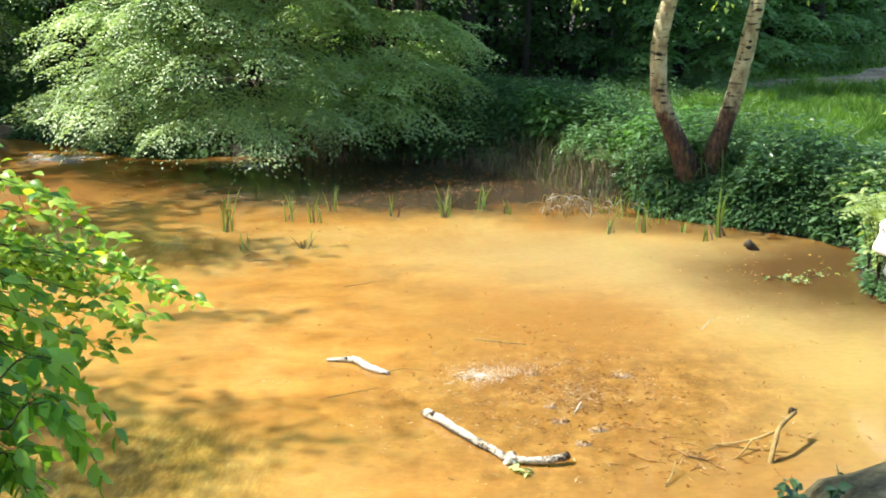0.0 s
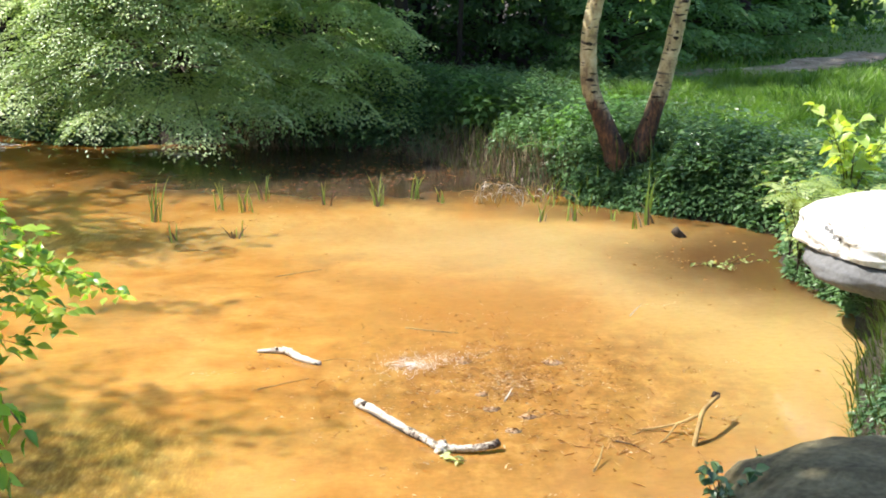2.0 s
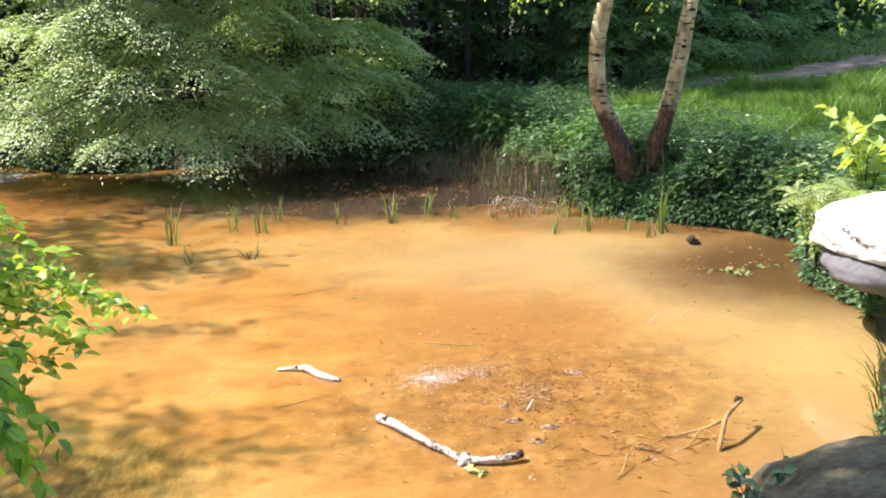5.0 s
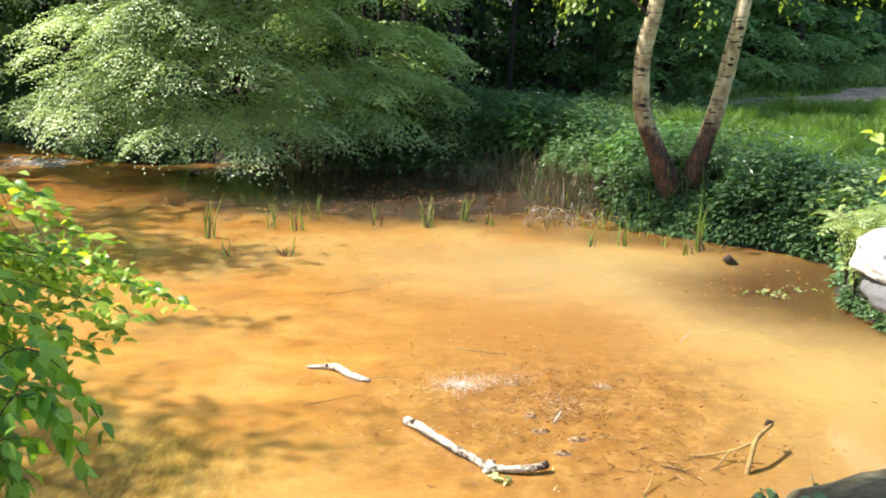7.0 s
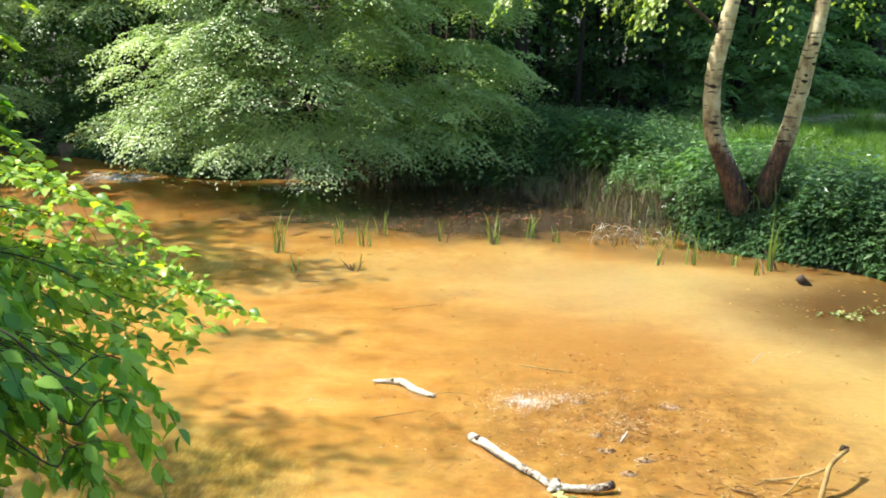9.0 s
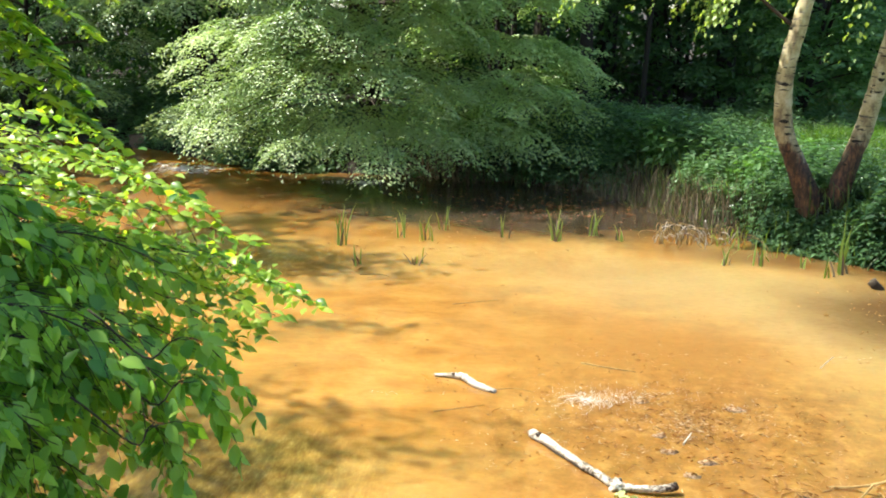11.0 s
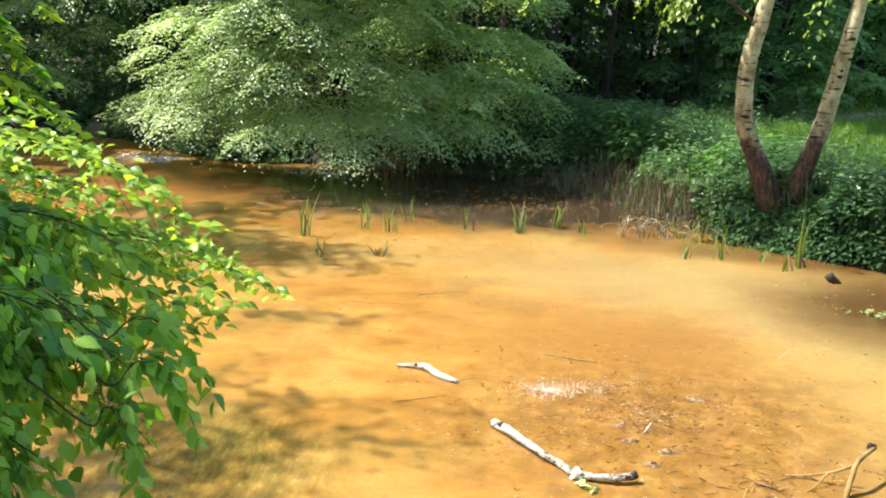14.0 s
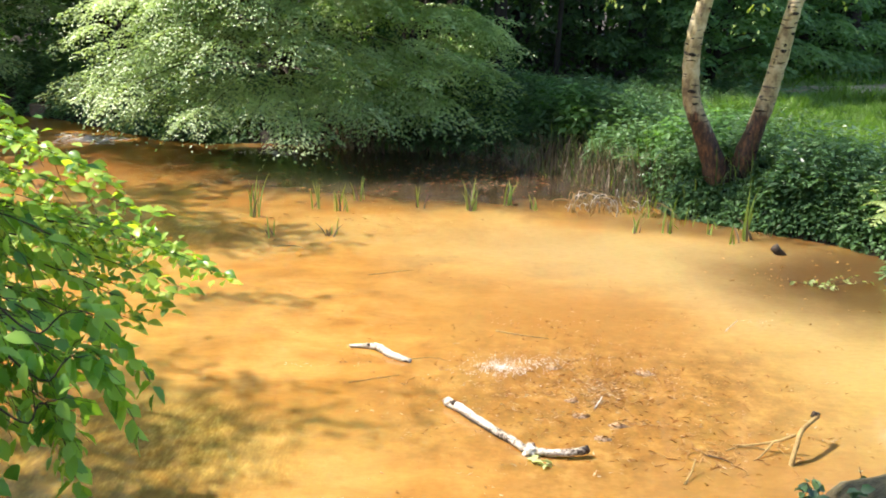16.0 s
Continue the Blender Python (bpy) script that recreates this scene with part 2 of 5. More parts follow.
    # clear dark water by the right bank, with bank shade and reflection painted in
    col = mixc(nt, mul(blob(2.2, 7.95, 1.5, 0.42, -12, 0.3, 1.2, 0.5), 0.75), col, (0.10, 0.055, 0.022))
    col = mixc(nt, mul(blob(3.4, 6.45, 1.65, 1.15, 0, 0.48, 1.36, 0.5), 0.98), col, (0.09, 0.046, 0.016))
    # weed on the bed of the near shallows, dark tree reflections painted in with it
    blade = noise_node(nt, 16, 9, 0.8, tc, stretch=(1.6, 0.5, 1))
    weed_reflection = ramp_node(nt, [(0.40, (0.07, 0.055, 0.012)), (0.52, (0.20, 0.145, 0.03)), (0.64, (0.42, 0.31, 0.085))])
    nt.links.new(blade.outputs["Fac"], weed_reflection.inputs[0])
    col = mixc(nt, mul(blob(-1.65, 3.65, 1.05, 0.7, 12, 0.3, 1.25, 0.9), 0.65), col, weed_reflection.outputs[0])
    # same tint at far left, where tree shade and reflections lie
    col = mixc(nt, mul(blob(-2.7, 7.2, 1.0, 0.8, 0, 0.3, 1.25, 0.9), 0.5), col, weed_reflection.outputs[0])
    grain = noise_node(nt, 26, 8, 0.75, tc, stretch=(0.55, 1.3, 1))
    tone = ramp_node(nt, [(0.36, (0.76, 0.72, 0.66)), (0.5, (1.0, 1.0, 1.0)), (0.66, (1.14, 1.16, 1.2))])
    nt.links.new(grain.outputs["Fac"], tone.inputs[0])
    col = mixc(nt, 0.4, col, tone.outputs[0], "MULTIPLY")
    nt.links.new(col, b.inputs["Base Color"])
    b.inputs["Roughness"].default_value = 0.04
    b.inputs["IOR"].default_value = 1.5
    b.inputs["Subsurface Weight"].default_value = 0.8
    b.inputs["Subsurface Radius"].default_value = (1.0, 0.6, 0.3)
    b.inputs["Subsurface Scale"].default_value = 0.04
    w1 = noise_node(nt, 4.0, 3, 0.5, tc, stretch=(0.5, 1.4, 1))
    w2 = noise_node(nt, 20, 3, 0.5, tc, stretch=(0.6, 1.3, 1))
    h = nt.nodes.new("ShaderNodeMath")
    h.operation = "MULTIPLY_ADD"
    h.inputs[1].default_value = 0.35
    nt.links.new(w2.outputs["Fac"], h.inputs[0])
    nt.links.new(w1.outputs["Fac"], h.inputs[2])
    bump(nt, b, h.outputs[0], 0.11, 0.03)
    return m


M_WATER = water_material()


def ground_material():
    m, nt, b = mat_base("bank_soil_and_turf")
    tc = nt.nodes.new("ShaderNodeTexCoord").outputs["Object"]
    n1 = noise_node(nt, 0.8, 6, 0.6, tc)
    n2 = noise_node(nt, 14, 6, 0.7, tc)
    turf = ramp_node(nt, [(0.3, (0.10, 0.155, 0.024)), (0.55, (0.20, 0.26, 0.05)), (0.8, (0.31, 0.34, 0.09))])
    f = mixc(nt, 0.5, n1.outputs["Fac"], n2.outputs["Fac"])
    nt.links.new(f, turf.inputs[0])
    soil = ramp_node(nt, [(0.3, (0.012, 0.009, 0.006)), (0.7, (0.05, 0.034, 0.02))])
    nt.links.new(f, soil.inputs[0])
    sep = nt.nodes.new("ShaderNodeSeparateXYZ")
    nt.links.new(tc, sep.inputs[0])
    # bare soil under the wood: turf only to the right of a wavering line, and above the water's edge
    edge = nt.nodes.new("ShaderNodeMath")
    edge.operation = "MULTIPLY_ADD"
    edge.inputs[1].default_value = 1.6
    nt.links.new(n1.outputs["Fac"], edge.inputs[0])
    nt.links.new(sep.outputs["X"], edge.inputs[2])
    k = nt.nodes.new("ShaderNodeMath")
    k.operation = "MULTIPLY_ADD"
    k.inputs[1].default_value = -0.18
    nt.links.new(sep.outputs["Y"], k.inputs[0])
    nt.links.new(edge.outputs[0], k.inputs[2])
    mr = nt.nodes.new("ShaderNodeMapRange")
    mr.inputs["From Min"].default_value, mr.inputs["From Max"].default_value = 0.9, 1.9
    nt.links.new(k.outputs[0], mr.inputs[0])
    mz = nt.nodes.new("ShaderNodeMapRange")
    mz.inputs["From Min"].default_value, mz.inputs["From Max"].default_value = 0.15, 0.4
    nt.links.new(sep.outputs["Z"], mz.inputs[0])
    both = nt.nodes.new("ShaderNodeMath")
    both.operation = "MULTIPLY"
    nt.links.new(mr.outputs[0], both.inputs[0])
    nt.links.new(mz.outputs[0], both.inputs[1])
    nt.links.new(mixc(nt, both.outputs[0], soil.outputs[0], turf.outputs[0]), b.inputs["Base Color"])
    b.inputs["Roughness"].default_value = 0.95
    bump(nt, b, n2.outputs["Fac"], 0.7, 0.04)
    return m


M_GROUND = ground_material()
M_PATH = rough_material("trodden_earth", [(0.38, (0.15, 0.105, 0.065)), (0.5, (0.34, 0.25, 0.16)), (0.62, (0.52, 0.42, 0.30))], 3, 0.95)
M_WHITEROCK = rough_material("pale_limestone", [(0.37, (0.08, 0.07, 0.06)), (0.42, (0.42, 0.39, 0.34)), (0.5, (0.58, 0.56, 0.52)), (0.8, (0.72, 0.70, 0.67))], 4, 0.85, 14, 0.5, 0.025)
# limestone again, with the boulder's own shade put into its grey
M_ROCK_SHADE = rough_material("shaded_limestone", [(0.3, (0.06, 0.058, 0.056)), (0.5, (0.13, 0.128, 0.125)), (0.8, (0.20, 0.197, 0.195))], 5, 0.85, 20, 0.5, 0.02)
M_GREYROCK = rough_material("grey_stone", [(0.34, (0.045, 0.036, 0.018)), (0.5, (0.135, 0.115, 0.062)), (0.66, (0.235, 0.205, 0.12))], 5, 0.85, 30, 0.8, 0.02)
M_DRIFT = rough_material("bleached_driftwood", [(0.425, (0.05, 0.035, 0.026)), (0.465, (0.30, 0.24, 0.18)), (0.52, (0.52, 0.46, 0.38)), (0.66, (0.66, 0.61, 0.53))], 13, 0.75, 40, 0.5, 0.006, stretch=(1, 1, 1))
M_DARKWOOD = rough_material("wet_dark_wood", [(0.3, (0.012, 0.008, 0.005)), (0.7, (0.06, 0.036, 0.02))], 12, 0.55)
M_TAN = rough_material("peeled_twig", [(0.35, (0.15, 0.09, 0.03)), (0.65, (0.42, 0.29, 0.11))], 14, 0.7)
M_CLAY = rough_material("clay_scum", [(0.35, (0.28, 0.16, 0.08)), (0.5, (0.44, 0.28, 0.16)), (0.66, (0.66, 0.52, 0.40))], 30, 0.8, 60, 0.8, 0.01, None, 0.08)
M_LITTER = leaf_material("dead_leaf", (0.20, 0.095, 0.032), (0.48, 0.30, 0.12), (1.0, 0.8, 0.5), 0.8, 0.2, 0.05)
M_FOOT = rough_material("dark_foot", [(0.35, (0.008, 0.006, 0.004)), (0.65, (0.035, 0.025, 0.014))], 14, 0.95, 40, 0.9, 0.02)
M_DARKPIECE = leaf_material("dark_bit", (0.11, 0.05, 0.018), (0.28, 0.145, 0.052), (1.0, 0.8, 0.5), 0.9, 0.1, 0.0)
M_CLAYBIT = leaf_material("scum_flake", (0.30, 0.18, 0.08), (0.68, 0.52, 0.34), (1.0, 0.9, 0.8), 0.8, 0.1, 0.05)
# white flake colour that stands in for glints on scum and ripples
M_GLINT = leaf_material("white_glint_flake", (0.62, 0.58, 0.53), (0.86, 0.84, 0.81), (1.0, 0.95, 0.9), 0.3, 0.1)
M_SANDSTONE = rough_material("sandstone", [(0.3, (0.09, 0.055, 0.035)), (0.7, (0.24, 0.16, 0.10))], 5)

# ---------------------------------------------------------------- mesh helpers
def mesh_ob(name, V, F, mat, parent=None, label="", smooth=False):
    me = bpy.data.meshes.new(name)
    me.from_pydata([tuple(v) for v in V], [], F)
    me.materials.append(mat)
    if smooth:
        me.polygons.foreach_set("use_smooth", [True] * len(me.polygons))
    me.update()
    ob = new(name, me)
    if parent:
        ob.parent = parent
    if label:
        ob["label"] = label
    return ob


def array_ob(name, V, F, mat, parent=None, label="", smooth=False):
    """Quick build from arrays: V (n,3), F (m,k) with one k for all faces."""
    me = bpy.data.meshes.new(name)
    V, F = np.asarray(V, dtype=np.float32), np.asarray(F, dtype=np.int32)
    me.vertices.add(len(V))
    me.vertices.foreach_set("co", V.ravel())
    me.loops.add(F.size)
    me.loops.foreach_set("vertex_index", F.ravel())
    me.polygons.add(len(F))
    me.polygons.foreach_set("loop_start", np.arange(0, F.size, F.shape[1], dtype=np.int32))
    if smooth:
        me.polygons.foreach_set("use_smooth", np.ones(len(F), dtype=bool))
    me.materials.append(mat)
    me.update(calc_edges=True)
    me.validate()
    ob = new(name, me)
    if parent:
        ob.parent = parent
    if label:
        ob["label"] = label
    return ob


def thing(name, x, y, z, label, category, group="", kind=""):
    ob = new(name)
    ob.empty_display_size = 0.1
    ob.location = (x, y, z)
    return tagged(ob, label, category, group, kind)


def unit(a):
    return a / np.maximum(np.linalg.norm(a, axis=-1, keepdims=True), 1e-9)


def leaf_arrays(P, D, N, L, W, fold=0.25, six=False):
    """One folded blade for each row: base P, direction D, normal N, length L, width W."""
    P, D, N = np.asarray(P, float), unit(np.asarray(D, float)), np.asarray(N, float)
    S = unit(np.cross(D, N))
    N = np.cross(S, D)
    L, W = np.asarray(L, float).reshape(-1, 1), np.asarray(W, float).reshape(-1, 1)
    n = len(P)
    if six:
        tip = P + D * L - N * L * 0.12
        mid = P + D * L * 0.5
        up = N * W * fold
        l1, l2 = P + D * L * 0.25 - S * W * 0.42 + up, P + D * L * 0.62 - S * W * 0.40 + up
        r1, r2 = P + D * L * 0.25 + S * W * 0.42 + up, P + D * L * 0.62 + S * W * 0.40 + up
        V = np.stack([P, l1, l2, tip, r2, r1, mid], 1).reshape(-1, 3)
        tri = np.array([[0, 6, 1], [1, 6, 2], [6, 3, 2], [0, 5, 6], [5, 4, 6], [6, 4, 3]])
        F = (np.arange(n)[:, None, None] * 7 + tri[None]).reshape(-1, 3)
    else:
        tip = P + D * L - N * L * 0.1
        up = N * W * fold
        V = np.stack([P, P + D * L * 0.45 - S * W * 0.5 + up, tip, P + D * L * 0.45 + S * W * 0.5 + up], 1).reshape(-1, 3)
        tri = np.array([[0, 2, 1], [0, 3, 2]])
        F = (np.arange(n)[:, None, None] * 4 + tri[None]).reshape(-1, 3)
    return V, F


def tube_arrays(pts, radii, sides=8, rough=0.0, seed=0):
    pts = np.asarray(pts, float)
    r = np.random.default_rng(seed)
    n = len(pts)
    tang = unit(np.gradient(pts, axis=0))
    ref = np.array([0.0, 0, 1]) if abs(tang[0][2]) < 0.9 else np.array([0, 1.0, 0])
    V = []
    for i in range(n):
        s = np.cross(tang[i], ref)
        s /= max(np.linalg.norm(s), 1e-6)
        u = np.cross(s, tang[i])
        ref = u
        for k in range(sides):
            a = 2 * math.pi * k / sides
            rr = radii[i] * (1 + rough * (r.random() - 0.5) * 2)
            V.append(pts[i] + (s * math.cos(a) + u * math.sin(a)) * rr)
    F = [(i * sides + k, i * sides + (k + 1) % sides, (i + 1) * sides + (k + 1) % sides, (i + 1) * sides + k)
         for i in range(n - 1) for k in range(sides)]
    V += [pts[0], pts[-1]]
    a, b = len(V) - 2, len(V) - 1
    caps = [(a, (k + 1) % sides, k) for k in range(sides)] + [(b, (n - 1) * sides + k, (n - 1) * sides + (k + 1) % sides) for k in range(sides)]
    return V, F + caps


def tube(name, pts, radii, mat, parent=None, sides=8, rough=0.0, seed=0, label=""):
    V, F = tube_arrays(pts, radii, sides, rough, seed)
    return mesh_ob(name, V, F, mat, parent, label, smooth=True)


def bezier(p0, p1, p2, p3, n):
    t = np.linspace(0, 1, n)[:, None]
    p0, p1, p2, p3 = (np.asarray(p, float) for p in (p0, p1, p2, p3))
    return p0 * (1 - t) ** 3 + 3 * p1 * t * (1 - t) ** 2 + 3 * p2 * t * t * (1 - t) + p3 * t ** 3


def spline(pts, n):
    """A smooth line through a few points."""
    pts = np.asarray(pts, float)
    P = np.vstack([2 * pts[0] - pts[1], pts, 2 * pts[-1] - pts[-2]])
    out = []
    m = len(pts) - 1
    for u in np.linspace(0, m, n):
        i = min(int(u), m - 1)
        t = u - i
        a, b, c, d = P[i], P[i + 1], P[i + 2], P[i + 3]
        out.append(0.5 * (2 * b + (c - a) * t + (2 * a - 5 * b + 4 * c - d) * t * t + (3 * b - a - 3 * c + d) * t ** 3))
    return np.array(out)


# ---------------------------------------------------------------- ground and water
POND = np.array([(-3.2, 1.5), (0.7, 1.4), (1.45, 2.4), (2.05, 3.3), (2.40, 4.0), (2.95, 4.95), (3.12, 5.5), (3.0, 6.0), (3.15, 6.6), (3.38, 7.1),
                 (3.1, 7.6), (2.5, 8.0), (1.95, 8.3), (1.7, 9.0), (1.3, 9.9), (0.6, 10.9), (-0.7, 11.4), (-2.0, 11.6), (-3.8, 11.6),
                 (-4.6, 12.2), (-6.2, 13.2), (-10, 14.6), (-10, 12.4), (-6.6, 10.9), (-5.6, 9.0), (-5.2, 6.0), (-4.6, 3.2)])


def pond_distance(X, Y):
    """Signed distance to the shore, above nought on land."""
    P, Q = POND, np.roll(POND, -1, axis=0)
    best = np.full(X.shape, 1e9)
    inside = np.zeros(X.shape, bool)
    for (x0, y0), (x1, y1) in zip(P, Q):
        dx, dy = x1 - x0, y1 - y0
        t = np.clip(((X - x0) * dx + (Y - y0) * dy) / (dx * dx + dy * dy), 0, 1)
        best = np.minimum(best, np.hypot(X - x0 - t * dx, Y - y0 - t * dy))
        cond = ((y0 > Y) != (y1 > Y)) & (X < (x1 - x0) * (Y - y0) / (y1 - y0 + 1e-12) + x0)
        inside ^= cond
    return np.where(inside, -best, best)


def wob(X, Y, s, seed=0.0):
    return (np.sin(X * s + seed) * np.cos(Y * s * 1.3 + seed * 2.1) + 0.6 * np.sin(X * s * 2.3 + Y * s * 1.7 + seed * 3)
            + 0.35 * np.sin(X * s * 4.1 - Y * s * 3.7 + seed)) / 1.6


def ground_z(X, Y):
    X, Y = np.asarray(X, float), np.asarray(Y, float)
    d = pond_distance(X, Y) + 0.06 * wob(X, Y, 3.1, 1.0)
    bank = np.where(d < 0, np.maximum(-0.5, d * 0.8), (0.42 - 0.12 * np.clip((X - 1.4) / 0.6, 0, 1) * np.clip((Y - 6.0) / 0.8, 0, 1)) * (1 - np.exp(-np.maximum(d, 0) / (0.28 - 0.17 * np.clip((X - 1.6) / 0.6, 0, 1)))))
    up = np.clip(d - 0.3, 0, 8)
    rise = 0.05 * np.minimum(up, 6)
    return bank + rise + np.where(d > 0.4, 0.04 * wob(X, Y, 0.9, 2.0), 0)


def grid_ob(name, xs, ys, zfun, mat):
    X, Y = np.meshgrid(xs, ys)
    Z = zfun(X, Y)
    V = np.stack([X, Y, Z], -1).reshape(-1, 3)
    nx, ny = len(xs), len(ys)
    i = np.arange(nx - 1)[None] + np.arange(ny - 1)[:, None] * nx
    F = np.stack([i, i + 1, i + nx + 1, i + nx], -1).reshape(-1, 4)
    return array_ob(name, V, F, mat, smooth=True)


xs = np.concatenate([-np.geomspace(900, 12, 22), np.arange(-11, 9, 0.14), np.geomspace(9, 900, 26)])
ys = np.concatenate([-np.geomspace(900, 4, 22), np.arange(-3, 17, 0.14), np.geomspace(17, 900, 26)])
ground = tagged(grid_ob("ground", xs, ys, ground_z, M_GROUND), "dark soil bank and green turf round the pond", "ground", kind="structure")
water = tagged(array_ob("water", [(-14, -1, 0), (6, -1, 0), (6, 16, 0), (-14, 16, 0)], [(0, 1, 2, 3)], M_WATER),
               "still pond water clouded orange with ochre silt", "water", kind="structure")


PATH_LINE = spline([(4.0, 13.75), (5.0, 13.85), (6.6, 14.65), (9.1, 16.7), (13.1, 20.2), (22, 26.7)], 60)


def build_path():
    c = PATH_LINE
    V, F = [], []
    t = unit(np.gradient(c, axis=0))
    for i in range(60):
        n = np.array([-t[i][1], t[i][0]])
        for k in range(7):
            s = (k / 6 - 0.5) * (1.25 - 0.006 * i + 0.22 * math.sin(i * 0.9))
            x, y = c[i] + n * s
            V.append((x, y, float(ground_z(x, y)) + 0.015))
    F = [(i * 7 + k, (i + 1) * 7 + k, (i + 1) * 7 + k + 1, i * 7 + k + 1) for i in range(59) for k in range(6)]
    tagged(mesh_ob("path", V, F, M_PATH, smooth=True), "trodden brown earth path across the grass", "path", kind="structure")


build_path()

# ---------------------------------------------------------------- trees of the far bank
def branch_sprays(points, dirs, lens, per_m, leaf, r, droop=0.3, flat=0.8, width=0.4):
    """Flat drooping sprays: leaves in two ranks along side twigs of each spray. Returns arrays for leaf_arrays."""
    P, D, N, L = [], [], [], []
    up = np.array([0, 0, 1.0])
    for p, d, ln in zip(points, dirs, lens):
        d = d / np.linalg.norm(d)
        side = np.cross(d, up)
        side /= max(np.linalg.norm(side), 1e-6)
        nrm = unit(up * 0.8 + d * (0.35, 0.35, 0.0) + r.normal(0, 0.2, 3))
        k = max(4, int(ln * per_m))
        t = (np.floor(r.random(k) ** 0.8 * 7) + 0.5) / 7
        u = r.random(k)
        w = np.sign(r.random(k) - 0.5) * u * width * ln * (1 - 0.75 * t)
        t = np.minimum(t + u * 0.22, 1.05) + r.normal(0, 0.012, k)
        pos = p + d * (t * ln)[:, None] + side * w[:, None] - up * (droop * ln * (t ** 2 + (w / ln) ** 2))[:, None]
        pos += nrm * r.normal(0, 0.02, (k, 1))
        dd = d * 0.7 + side * np.sign(w)[:, None] * 0.6 - up * 0.35 + r.normal(0, 0.3, (k, 3))
        nn = nrm * flat + r.normal(0, 0.2, (k, 3))
        P.append(pos), D.append(dd), N.append(nn)
        L.append(leaf * (0.65 + 0.7 * r.random(k)))
    return np.vstack(P), np.vstack(D), np.vstack(N), np.concatenate(L)


def frond(c0, d, ln, width, r, leaf, P, D, N, L, gap=0.03):
    """One flat fan of leafy shoots, arched over its length and drooping at the rims."""
    up = np.array([0, 0, 1.0])
    d = unit(np.asarray(d, float))
    side = unit(np.cross(d, up))
    shoots = max(5, int(ln / 0.055))
    sag = 0.2 + 0.25 * r.random()
    for i in range(shoots):
        t = (i + 0.5 * r.random()) / shoots
        w_max = width * (0.25 + 1.1 * math.sin(math.pi * min(1.0, 0.16 + 0.84 * t) ** 0.8)) * (0.65 + 0.5 * r.random())
        for sg in (-1, 1):
            k = max(2, int(w_max / gap))
            w = (np.arange(k) + r.random(k)) / k * w_max
            tt = t * ln + w * 0.55
            drop = sag * (tt / ln) ** 2 * ln + 0.75 * w ** 2 / max(width, 0.1) + r.normal(0, 0.012, k)
            pos = c0 + d * tt[:, None] + side * (sg * w)[:, None] - up * drop[:, None]
            flip = np.where(np.arange(k) % 2 == 0, 1.0, -1.0)[:, None]
            dd = side * sg * 0.75 + d * 0.65 + (d * 0.6 - side * sg * 0.6) * flip * 0.75 + r.normal(0, 0.14, (k, 3))
            dd = dd - up * (0.15 + 0.8 * sag * tt / ln + 0.8 * w / max(width, 0.1))[:, None] * 0.5
            nn = up * 0.9 + np.array([-0.45, -0.4, 0.0]) + d * (0.8 * sag * tt / ln)[:, None] + side * (sg * 0.5 * w / max(width, 0.1))[:, None] + r.normal(0, 0.13, (k, 3))
            P.append(pos), D.append(dd), N.append(nn)
            L.append(leaf * (0.65 + 0.6 * r.random(k)) * (1 - 0.25 * w / w_max))


